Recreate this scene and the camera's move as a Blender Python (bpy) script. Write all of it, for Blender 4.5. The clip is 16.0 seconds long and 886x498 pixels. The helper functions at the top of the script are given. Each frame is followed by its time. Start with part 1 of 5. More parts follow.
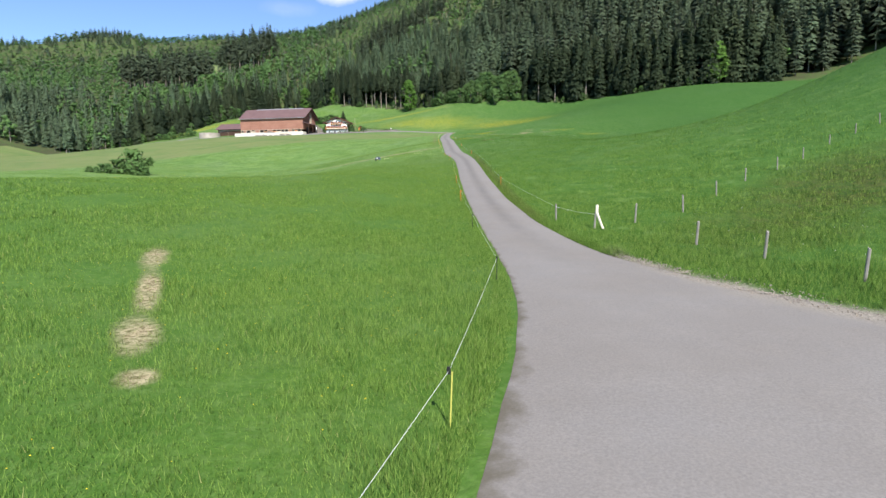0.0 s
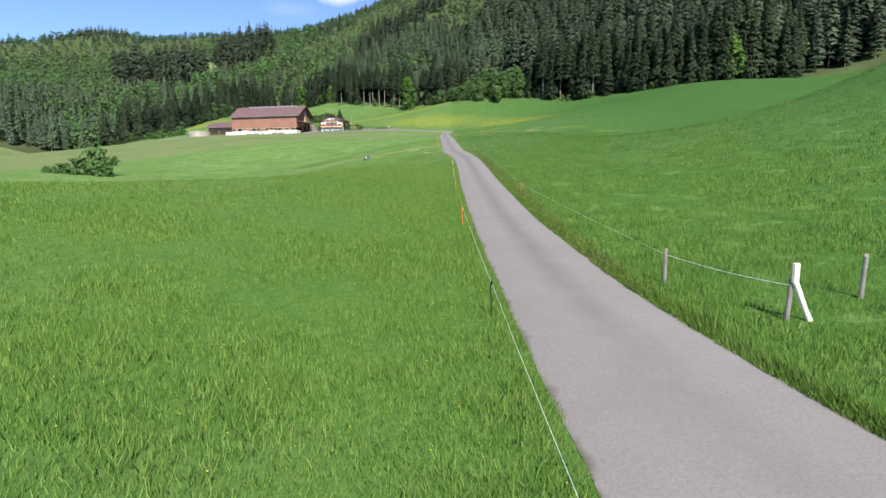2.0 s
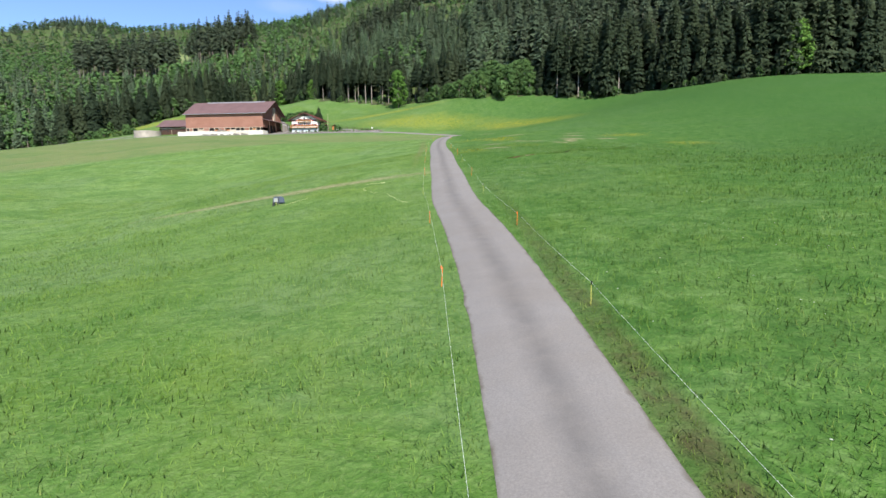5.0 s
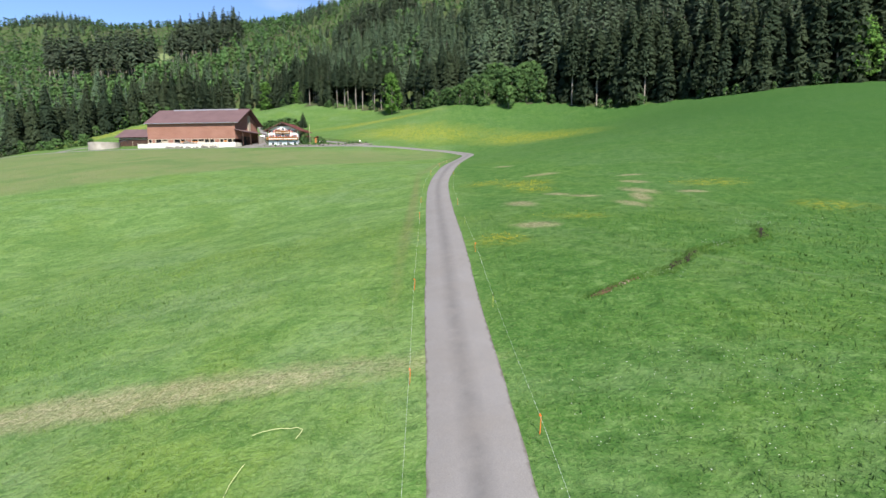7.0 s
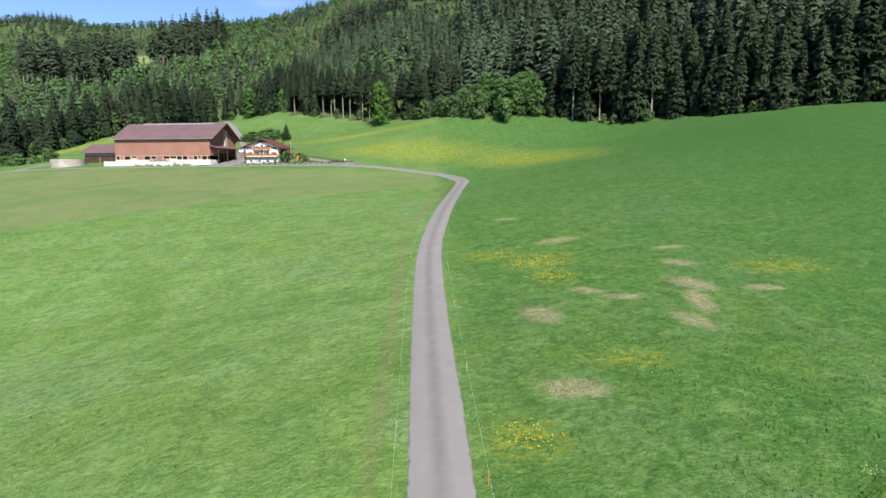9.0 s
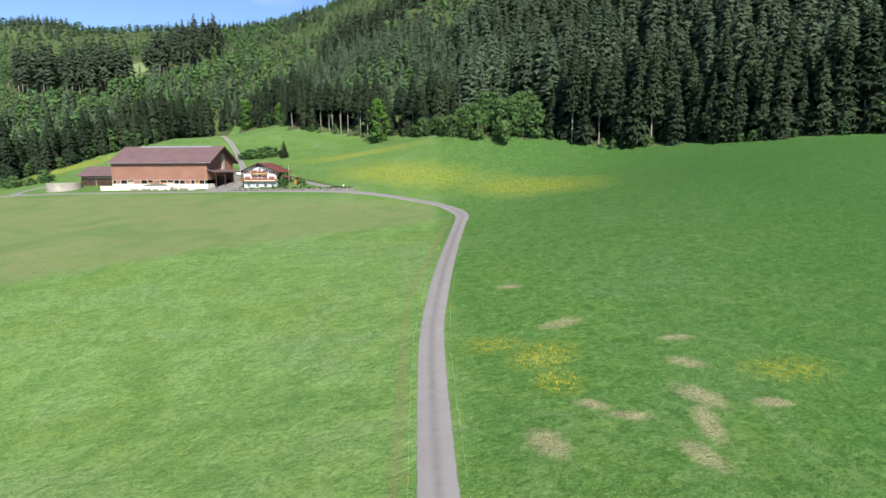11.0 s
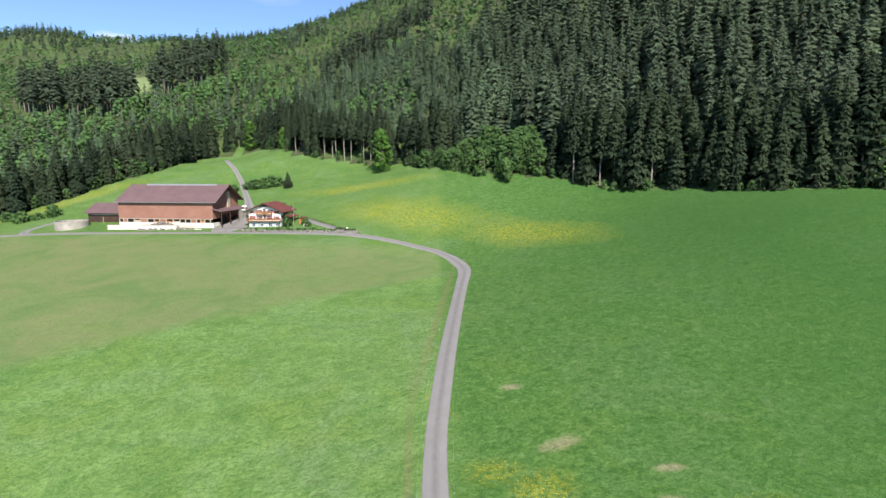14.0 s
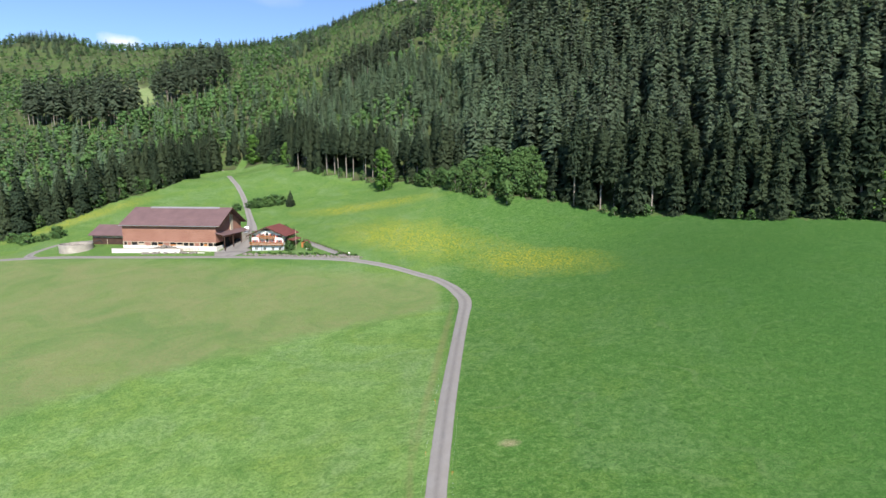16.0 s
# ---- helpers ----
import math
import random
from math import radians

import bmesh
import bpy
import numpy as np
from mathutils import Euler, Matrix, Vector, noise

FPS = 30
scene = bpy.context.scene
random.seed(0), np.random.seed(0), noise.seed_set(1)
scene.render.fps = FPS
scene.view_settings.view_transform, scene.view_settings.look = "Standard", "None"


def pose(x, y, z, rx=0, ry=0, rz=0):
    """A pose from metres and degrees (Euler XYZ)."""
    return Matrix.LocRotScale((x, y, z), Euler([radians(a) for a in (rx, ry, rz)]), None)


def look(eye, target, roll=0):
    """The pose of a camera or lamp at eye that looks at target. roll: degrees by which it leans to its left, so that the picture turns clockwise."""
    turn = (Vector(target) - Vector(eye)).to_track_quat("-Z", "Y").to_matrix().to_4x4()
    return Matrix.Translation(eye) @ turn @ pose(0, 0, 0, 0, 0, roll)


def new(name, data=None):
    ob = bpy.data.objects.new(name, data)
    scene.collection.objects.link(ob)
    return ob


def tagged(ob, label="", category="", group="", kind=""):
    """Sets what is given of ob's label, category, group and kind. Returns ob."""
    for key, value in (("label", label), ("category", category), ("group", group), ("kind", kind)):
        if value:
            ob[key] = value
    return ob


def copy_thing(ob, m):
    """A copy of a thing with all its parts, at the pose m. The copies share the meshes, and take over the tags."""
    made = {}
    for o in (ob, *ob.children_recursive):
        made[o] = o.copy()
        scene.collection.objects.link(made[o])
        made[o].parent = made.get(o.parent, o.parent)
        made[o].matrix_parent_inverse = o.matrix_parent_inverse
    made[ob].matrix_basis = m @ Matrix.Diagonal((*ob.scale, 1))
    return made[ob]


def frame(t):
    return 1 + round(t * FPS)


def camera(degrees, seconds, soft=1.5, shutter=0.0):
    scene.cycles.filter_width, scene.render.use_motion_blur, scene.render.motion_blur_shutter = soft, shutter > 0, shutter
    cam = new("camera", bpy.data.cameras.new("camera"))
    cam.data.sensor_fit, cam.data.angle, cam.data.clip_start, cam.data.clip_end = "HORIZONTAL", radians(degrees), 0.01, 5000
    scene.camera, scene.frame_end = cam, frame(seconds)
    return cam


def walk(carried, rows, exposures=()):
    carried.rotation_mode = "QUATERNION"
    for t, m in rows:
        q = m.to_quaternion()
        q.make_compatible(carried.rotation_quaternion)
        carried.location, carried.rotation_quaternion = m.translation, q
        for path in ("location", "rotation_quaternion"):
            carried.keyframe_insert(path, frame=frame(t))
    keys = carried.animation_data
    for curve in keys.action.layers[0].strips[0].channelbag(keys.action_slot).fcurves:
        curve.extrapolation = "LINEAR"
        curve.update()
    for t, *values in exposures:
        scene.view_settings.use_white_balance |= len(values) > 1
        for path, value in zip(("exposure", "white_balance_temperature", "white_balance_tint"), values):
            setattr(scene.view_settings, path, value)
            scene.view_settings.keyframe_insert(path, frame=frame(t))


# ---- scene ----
cam = camera(76.2, 16.0)
PATH = [
    (0, (2.239, 0.295, 4.603), (2.219, 2.279, 4.346), -0.9),
    (0.5, (2.238, 1.994, 4.65), (2.215, 3.978, 4.392), -0.8),
    (1, (2.254, 4.873, 4.723), (2.229, 6.857, 4.465), -0.8),
    (1.5, (2.332, 8.66, 4.826), (2.308, 10.643, 4.569), -0.8),
    (2, (2.517, 14.125, 4.859), (2.495, 16.109, 4.603), -0.8),
    (2.5, (2.622, 20.298, 5.202), (2.599, 22.281, 4.946), -0.7),
    (3, (2.626, 27.874, 5.932), (2.604, 29.857, 5.675), -0.7),
    (3.5, (2.826, 35.93, 6.628), (2.807, 37.914, 6.373), -0.6),
    (4, (3.0, 44.976, 7.373), (2.985, 46.96, 7.117), -0.45),
    (6.5, (1.995, 89.715, 16.12), (2.002, 91.697, 15.858), -0.1),
    (7, (2.037, 96.688, 18.008), (2.044, 98.671, 17.745), -0.1),
    (7.5, (2.196, 102.44, 19.809), (2.206, 104.423, 19.545), -0.1),
    (8, (2.23, 107.456, 21.754), (2.247, 109.438, 21.49), -0.1),
    (8.5, (2.258, 110.848, 23.595), (2.284, 112.83, 23.329), -0.1),
    (9, (2.13, 113.146, 25.579), (2.165, 115.127, 25.312), -0.1),
    (11.5, (1.571, 115.223, 37.776), (1.615, 117.203, 37.496), -0.2),
    (12, (1.558, 115.183, 40.464), (1.600, 117.163, 40.182), -0.2),
    (12.5, (1.535, 115.165, 42.823), (1.576, 117.145, 42.541), -0.1),
    (13, (1.445, 115.099, 45.031), (1.486, 117.079, 44.751), -0.1),
    (13.5, (1.465, 114.841, 47.32), (1.504, 116.821, 47.038), -0.1),
    (14, (1.478, 114.852, 49.744), (1.515, 116.832, 49.464), -0.1),
    (14.5, (1.568, 114.803, 51.988), (1.603, 116.783, 51.706), -0.1),
    (15, (1.695, 114.733, 54.154), (1.728, 116.712, 53.873), -0.1),
    (15.5, (1.709, 114.663, 56.0), (1.741, 116.643, 55.722), -0.1),
    (16, (1.842, 114.768, 57.996), (1.871, 116.749, 57.72), -0.1),
]
walk(cam, [(t, look(eye, target, roll)) for t, eye, target, roll in PATH])

# ---- light: a clear May day, sun high behind and a little to the right ----
TO_SUN = Vector((0.24, -0.84, 0.80)).normalized()
sun = new("sun", bpy.data.lights.new("sun", "SUN"))
sun.data.energy, sun.data.angle, sun.data.color = 4.0, radians(0.55), (1.0, 0.95, 0.86)
sun.matrix_world = look((0, 0, 400), Vector((0, 0, 400)) - TO_SUN)
scene.view_settings.exposure = 1.0

world = bpy.data.worlds.new("sky")
scene.world = world
world.use_nodes = True
wn, wl = world.node_tree.nodes, world.node_tree.links
wn.clear()
sky = wn.new("ShaderNodeTexSky")
sky.sky_type, sky.sun_disc = "NISHITA", False
sky.sun_elevation = math.asin(TO_SUN.z)
sky.sun_rotation = math.atan2(TO_SUN.x, TO_SUN.y)
sky.air_density, sky.dust_density, sky.ozone_density, sky.altitude = 1.0, 0.0, 4.0, 3000
# two small fair-weather clouds low over the ridge
co = wn.new("ShaderNodeTexCoord")
cn = wn.new("ShaderNodeTexNoise")
cn.inputs["Scale"].default_value, cn.inputs["Detail"].default_value, cn.inputs["Roughness"].default_value = 14, 6, 0.6
wl.new(co.outputs["Generated"], cn.inputs["Vector"])
last = sky.outputs[0]
for cx, cy, cz, wide, high, thick in ((-0.456, 0.866, 0.188, 0.028, 0.011, 0.85), (-0.163, 0.940, 0.290, 0.034, 0.015, 0.85), (-0.25, 0.93, 0.266, 0.035, 0.010, 0.1)):
    mp = wn.new("ShaderNodeMapping")
    mp.vector_type = "TEXTURE"
    mp.inputs["Location"].default_value = (cx, cy, cz)
    mp.inputs["Scale"].default_value = (wide, wide * 2, high)
    ln = wn.new("ShaderNodeVectorMath")
    ln.operation = "LENGTH"
    ad = wn.new("ShaderNodeMath")
    ad.operation = "MULTIPLY_ADD"
    ad.inputs[1].default_value, ad.inputs[2].default_value = -2.2, 1.1
    sm = wn.new("ShaderNodeMath")
    mr = wn.new("ShaderNodeMapRange")
    for q, v in zip((1, 2, 3, 4), (1.25, 0.35, 0.0, thick)):
        mr.inputs[q].default_value = v
    cmix = wn.new("ShaderNodeMixRGB")
    cmix.inputs[2].default_value = (5.6, 5.7, 6.0, 1)
    wl.new(co.outputs["Generated"], mp.inputs["Vector"])
    wl.new(mp.outputs[0], ln.inputs[0])
    wl.new(cn.outputs["Fac"], ad.inputs[0])
    wl.new(ln.outputs["Value"], sm.inputs[0])
    wl.new(ad.outputs[0], sm.inputs[1])
    wl.new(sm.outputs[0], mr.inputs[0])
    wl.new(mr.outputs[0], cmix.inputs[0])
    wl.new(last, cmix.inputs[1])
    last = cmix.outputs[0]
bg = wn.new("ShaderNodeBackground")
bg.inputs["Strength"].default_value = 0.105
wo = wn.new("ShaderNodeOutputWorld")
wl.new(last, bg.inputs[0])
wl.new(bg.outputs[0], wo.inputs[0])


# ---- materials ----
class Nodes:
    """A small helper to write node materials in few lines."""

    def __init__(self, name):
        self.mat = bpy.data.materials.new(name)
        self.mat.use_nodes = True
        self.n, self.l = self.mat.node_tree.nodes, self.mat.node_tree.links
        self.n.clear()
        self.out = self.n.new("ShaderNodeOutputMaterial")

    def add(self, kind, **ins):
        node = self.n.new("ShaderNode" + kind)
        for key, value in ins.items():
            self.put(node.inputs[key.replace("_", " ")], value)
        return node

    def put(self, socket, value):
        if isinstance(value, bpy.types.NodeSocket):
            self.l.new(value, socket)
        else:
            socket.default_value = value

    def pos(self):
        return self.add("NewGeometry").outputs["Position"]

    def obj(self):
        return self.add("TexCoord").outputs["Object"]

    def noise(self, vec, scale, detail=4, rough=0.55, distort=0.0):
        return self.add("TexNoise", Vector=vec, Scale=scale, Detail=detail, Roughness=rough, Distortion=distort).outputs["Fac"]

    def ramp(self, fac, a, b, lo=0.0, hi=1.0):
        node = self.add("MapRange", Value=fac)
        for i, v in zip((1, 2, 3, 4), (a, b, lo, hi)):
            node.inputs[i].default_value = v
        return node.outputs[0]

    def mix(self, fac, a, b, how="MIX"):
        node = self.n.new("ShaderNodeMixRGB")
        node.blend_type = how
        for s, v in zip(node.inputs, (fac, a, b)):
            self.put(s, (*v, 1) if isinstance(v, tuple) and len(v) == 3 else v)
        return node.outputs[0]

    def math(self, op, a, b=0.0, c=0.0):
        node = self.n.new("ShaderNodeMath")
        node.operation = op
        for s, v in zip(node.inputs, (a, b, c)):
            self.put(s, v)
        return node.outputs[0]

    def bump(self, height, strength, distance):
        return self.add("Bump", Height=height, Strength=strength, Distance=distance).outputs[0]

    def surface(self, colour, rough=0.8, normal=None, metal=0.0, spec=0.3):
        node = self.n.new("ShaderNodeBsdfPrincipled")
        self.put(node.inputs["Base Color"], (*colour, 1) if isinstance(colour, tuple) else colour)
        self.put(node.inputs["Roughness"], rough)
        self.put(node.inputs["Metallic"], metal)
        self.put(node.inputs["Specular IOR Level"], spec)
        if normal is not None:
            self.put(node.inputs["Normal"], normal)
        self.l.new(node.outputs[0], self.out.inputs[0])
        return self.mat

    def leafy(self, colour, through_colour, share, normal=None):
        a = self.add("BsdfDiffuse", Color=colour)
        b = self.add("BsdfTranslucent", Color=through_colour)
        if normal is not None:
            self.put(a.inputs["Normal"], normal)
            self.put(b.inputs["Normal"], normal)
        m = self.add("MixShader", Fac=share)
        self.l.new(a.outputs[0], m.inputs[1])
        self.l.new(b.outputs[0], m.inputs[2])
        self.l.new(m.outputs[0], self.out.inputs[0])
        return self.mat


def plain(name, colour, rough=0.7, vary=0.18, scale=1.2, grain=14.0, metal=0.0, spec=0.3, relief=0.004):
    """A weathered surface of one colour with stains and grain at two scales."""
    k = Nodes(name)
    v = k.obj()
    big, small = k.noise(v, scale, 5), k.noise(v, grain, 4)
    lo, hi = tuple(c * (1 - vary) for c in colour), tuple(min(1, c * (1 + vary)) for c in colour)
    c = k.mix(k.ramp(big, 0.3, 0.7), lo, hi)
    c = k.mix(k.ramp(small, 0.3, 0.7, 0, 0.35), c, lo)
    return k.surface(c, rough, k.bump(small, 0.5, relief), metal, spec)


def blob(k, p, cx, cy, rx, ry, turn, wild, soft=0.35):
    """1 inside a ragged oval of the plan, 0 outside."""
    m = k.add("Mapping", Vector=p)
    m.vector_type = "TEXTURE"
    m.inputs["Location"].default_value = (cx, cy, 0)
    m.inputs["Rotation"].default_value = (0, 0, radians(turn))
    m.inputs["Scale"].default_value = (rx, ry, 1)
    flat = k.add("VectorMath", **{})
    flat.operation = "MULTIPLY"
    k.put(flat.inputs[0], m.outputs[0])
    flat.inputs[1].default_value = (1, 1, 0)
    far = k.add("VectorMath")
    far.operation = "LENGTH"
    k.put(far.inputs[0], flat.outputs[0])
    d = k.math("ADD", far.outputs["Value"], k.math("MULTIPLY", k.math("SUBTRACT", wild, 0.5), 1.6))
    return k.ramp(d, 1.0 + soft, 1.0 - soft)


# bare or dry places in the turf (x, y, half length, half width, turn)
DRY = [(-3.2, 9.8, 1.15, 0.32, 117), (-4.6, 12.9, 1.9, 0.25, 116), (-6.4, 16.7, 1.45, 0.33, 114), (-2.05, 7.7, 0.34, 0.22, 118), (-12.3, 119.2, 12.6, 1.25, -2), (10.2, 154.7, 1.2, 1.9, 20), (9.8, 142.6, 1.7, 1.1, 0), (16.2, 176.9, 2.3, 1.0, 20), (14.9, 159.6, 1.3, 0.7, -30),
       (17.4, 157.6, 1.6, 0.6, -10), (24.3, 160.2, 1.2, 2.2, 30), (23.0, 156.0, 0.9, 2.4, -8), (20.8, 152.2, 1.0, 1.8, 25), (25.6, 166.0, 1.6, 0.9, -30), (27.0, 171.3, 1.6, 0.6, 0), (29.6, 158.8, 1.5, 0.7, 0),
       (12.4, 191.1, 1.3, 0.8, 0)]
# drifts of buttercups and dandelions
FLOWERS = [(12.4, 169, 3, 2.5, 30), (13, 164, 2, 2, 0), (34, 164, 3.5, 2, 0), (40, 152, 3, 2, 0), (6.6, 138, 2.0, 1.8, 0), (14, 146, 2.2, 1.3, 0), (-6, 319, 29, 11, -36), (30, 290, 22, 9, -36), (-30, 366, 26, 6, -12),
           (-160, 372, 26, 6, 48), (8, 173, 3, 2, 0)]


# loose pale grit where the asphalt's edge crumbles into the verge
GRIT = [(9.9, 10.9, 2.2, 0.55, 122), (8.75, 13.6, 1.9, 0.46, 114), (7.95, 16.5, 1.5, 0.24, 108), (12.0, 7.6, 2.4, 0.6, 122)]


def gritty(k, p):
    wild, out = k.noise(p, 1.5, 5, 0.7), None
    for d in GRIT:
        b = blob(k, p, *d, wild, 0.6)
        out = b if out is None else k.math("MAXIMUM", out, b)
    c = k.mix(k.ramp(k.noise(p, 17.0, 5, 0.8), 0.40, 0.60), (0.37, 0.335, 0.285), (0.17, 0.145, 0.115))
    return out, c


def meadow_colour(k, p):
    warm, mid, clump, fine, tuft = k.noise(p, 0.018, 4, 0.6), k.noise(p, 0.11, 5, 0.65), k.noise(p, 0.42, 5, 0.65, 0.6), k.noise(p, 1.5, 5, 0.7, 0.4), k.noise(p, 6.0, 4, 0.75)
    c = k.mix(k.ramp(warm, 0.35, 0.65), (0.064, 0.152, 0.032), (0.088, 0.176, 0.037))
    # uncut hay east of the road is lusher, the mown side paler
    side = k.add("SeparateXYZ", Vector=p).outputs[0]
    ahead = k.add("SeparateXYZ", Vector=p).outputs[1]
    below = k.ramp(k.math("ADD", ahead, k.math("ADD", k.math("MULTIPLY", side, 0.25), k.math("MULTIPLY", mid, 14.0))), 297.0, 284.0)
    c = k.mix(k.math("MULTIPLY", k.math("SUBTRACT", 1.0, below), 0.6), c, (0.112, 0.172, 0.052))
    cut = k.math("MULTIPLY", below, k.ramp(k.math("ADD", side, k.math("MULTIPLY", mid, 6.0)), 8.0, 4.0))
    c = k.mix(k.math("MULTIPLY", cut, k.ramp(ahead, 20.0, 120.0, 0.4, 0.72)), c, (0.150, 0.250, 0.064))
    lie = k.add("Mapping", Vector=p)
    lie.inputs["Rotation"].default_value = (0, 0, radians(38))
    lie.inputs["Scale"].default_value = (0.13, 0.50, 1.0)
    swath = k.noise(lie.outputs[0], 1.0, 7, 0.72, 0.9)
    away = k.ramp(k.add("SeparateXYZ", Vector=p).outputs[1], 45.0, 130.0)
    c = k.mix(k.math("MULTIPLY", k.math("MULTIPLY", cut, away), k.ramp(swath, 0.3, 0.66, 0.9, 0.4)), c, (0.225, 0.345, 0.105))
    c = k.mix(k.ramp(mid, 0.42, 0.64, 0, 0.55), c, (0.128, 0.205, 0.046))
    # drifts of pale seeding grass and of yellower herbs
    drift, herbs = k.noise(p, 0.055, 6, 0.62, 1.2), k.noise(p, 0.085, 6, 0.6, 0.8)
    c = k.mix(k.ramp(drift, 0.48, 0.62, 0, 0.62), c, (0.170, 0.245, 0.115))
    c = k.mix(k.ramp(herbs, 0.50, 0.64, 0, 0.55), c, (0.150, 0.228, 0.034))
    c = k.mix(k.ramp(drift, 0.48, 0.36, 0, 0.55), c, (0.048, 0.132, 0.026))
    c = k.mix(k.ramp(clump, 0.46, 0.60, 0, 0.5), c, (0.054, 0.142, 0.027))
    c = k.mix(k.ramp(fine, 0.46, 0.64, 0, 0.6), c, (0.046, 0.116, 0.024))
    c = k.mix(k.ramp(tuft, 0.48, 0.64, 0, 0.75), c, (0.190, 0.285, 0.092))
    hay = k.ramp(k.math("ADD", side, k.math("MULTIPLY", mid, 4.0)), 5.0, 9.0)
    speck = k.noise(p, 2.6, 3, 0.6, 0.8)
    rank = k.math("MULTIPLY", k.ramp(ahead, 110.0, 210.0, 0.35, 0.68), k.ramp(hay, 0.0, 1.0, 0.55, 1.0))
    c = k.mix(k.math("MULTIPLY", rank, k.ramp(speck, 0.50, 0.60)), c, (0.044, 0.108, 0.024))
    c = k.mix(k.math("MULTIPLY", rank, k.ramp(speck, 0.46, 0.36, 0, 0.75)), c, (0.205, 0.305, 0.100))
    # narrow trodden trails wander through the eastern meadow
    trail = k.math("ABSOLUTE", k.math("SUBTRACT", k.noise(p, 0.022, 3, 0.5), 0.5))
    trail = k.math("MULTIPLY", k.ramp(trail, 0.006, 0.002), k.math("MULTIPLY", k.ramp(herbs, 0.45, 0.6), k.ramp(side, 5.0, 14.0)))
    c = k.mix(k.math("MULTIPLY", trail, 0.55), c, (0.185, 0.235, 0.110))
    crest = k.math("SUBTRACT", ahead, k.math("MULTIPLY", side, 0.625))
    # darker green along the lower road: shade inside the sward put into the colour
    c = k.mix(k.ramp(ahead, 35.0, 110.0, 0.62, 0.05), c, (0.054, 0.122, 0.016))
    # tussocks and bent stems in the uncut hay east of the road
    c = k.mix(k.math("MULTIPLY", hay, 0.34), c, (0.046, 0.124, 0.022))
    tussock = k.noise(p, 0.75, 4, 0.7, 0.6)
    c = k.mix(k.math("MULTIPLY", hay, k.ramp(tussock, 0.52, 0.62, 0.0, 0.6)), c, (0.036, 0.096, 0.018))
    c = k.mix(k.math("MULTIPLY", hay, k.ramp(tussock, 0.44, 0.34, 0.0, 0.5)), c, (0.165, 0.265, 0.085))
    # the tall eastern stand is darker; cloud shade over it is painted in too
    shaded_lush = k.ramp(k.math("ADD", side, k.math("MULTIPLY", drift, 36.0)), 28.0, 92.0, 0.0, 0.66)
    c = k.mix(shaded_lush, c, (0.034, 0.098, 0.021))
    mown = k.math("MULTIPLY", cut, k.ramp(k.math("ADD", crest, k.math("MULTIPLY", mid, 12.0)), 260.0, 267.0))
    c = k.mix(k.math("MULTIPLY", mown, k.ramp(herbs, 0.35, 0.65, 0.9, 0.62)), c, k.mix(k.ramp(k.math("ADD", fine, k.math("MULTIPLY", drift, 1.2)), 0.85, 1.35), (0.118, 0.178, 0.062), (0.200, 0.205, 0.090)))
    weeds = blob(k, p, 21.5, 29.0, 13.0, 3.4, 42, mid, 0.5)
    c = k.mix(k.math("MULTIPLY", weeds, k.ramp(clump, 0.35, 0.6, 0.6, 1.0)), c, k.mix(k.ramp(fine, 0.4, 0.6), (0.034, 0.074, 0.015), (0.082, 0.092, 0.028)))
    # brown soil along the east verge, with the tall grass's shadow painted in
    shaded_verge = k.math("MULTIPLY", k.ramp(k.math("ABSOLUTE", k.math("SUBTRACT", side, 6.32)), 0.55, 0.2), k.math("MULTIPLY", k.ramp(ahead, 24.0, 28.0), k.ramp(ahead, 110.0, 70.0)))
    c = k.mix(k.math("MULTIPLY", shaded_verge, k.ramp(fine, 0.35, 0.62, 0.9, 0.3)), c, (0.070, 0.062, 0.030))
    flower = None
    for f in FLOWERS:
        b = blob(k, p, *f, mid, 0.55)
        flower = b if flower is None else k.math("MAXIMUM", flower, b)
    heads = k.ramp(k.noise(p, 1.6, 4, 0.7), 0.42, 0.66)
    c = k.mix(k.math("MULTIPLY", flower, k.math("MULTIPLY", heads, k.ramp(ahead, 190.0, 260.0, 0.45, 0.72))), c, (0.40, 0.345, 0.025))
    dry = None
    ragged = k.noise(p, 0.9, 6, 0.75)
    for d in DRY:
        b = blob(k, p, *d, ragged, 0.45)
        dry = b if dry is None else k.math("MAXIMUM", dry, b)
    straw = k.mix(k.ramp(k.noise(p, 8.0, 5, 0.75), 0.42, 0.60), (0.50, 0.41, 0.27), (0.15, 0.11, 0.06))
    c = k.mix(k.math("MULTIPLY", dry, k.math("MULTIPLY", k.ramp(ahead, 60.0, 112.0, 0.95, 0.66), k.ramp(fine, 0.38, 0.6, 0.95, 0.6))), c, straw)
    grit, pale = gritty(k, p)
    c = k.mix(k.math("MULTIPLY", grit, 0.9), c, pale)
    rut = k.math("MAXIMUM", blob(k, p, 2.9, 228.0, 0.75, 36.0, -6.5, fine, 0.5), blob(k, p, -1.2, 163.0, 0.5, 30.0, 1.0, fine, 0.5))
    c = k.mix(k.math("MULTIPLY", rut, 0.4), c, (0.19, 0.165, 0.08))
    return c, clump, fine, tuft


def make_meadow():
    k = Nodes("meadow")
    p = k.pos()
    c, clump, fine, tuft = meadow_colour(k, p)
    h = k.math("ADD", k.math("ADD", k.math("MULTIPLY", clump, 1.6), fine), k.math("MULTIPLY", tuft, 0.4))
    return k.surface(c, 0.9, k.bump(h, k.ramp(k.add("SeparateXYZ", Vector=p).outputs[1], 40.0, 150.0, 0.3, 1.0), 0.22), spec=0.1)


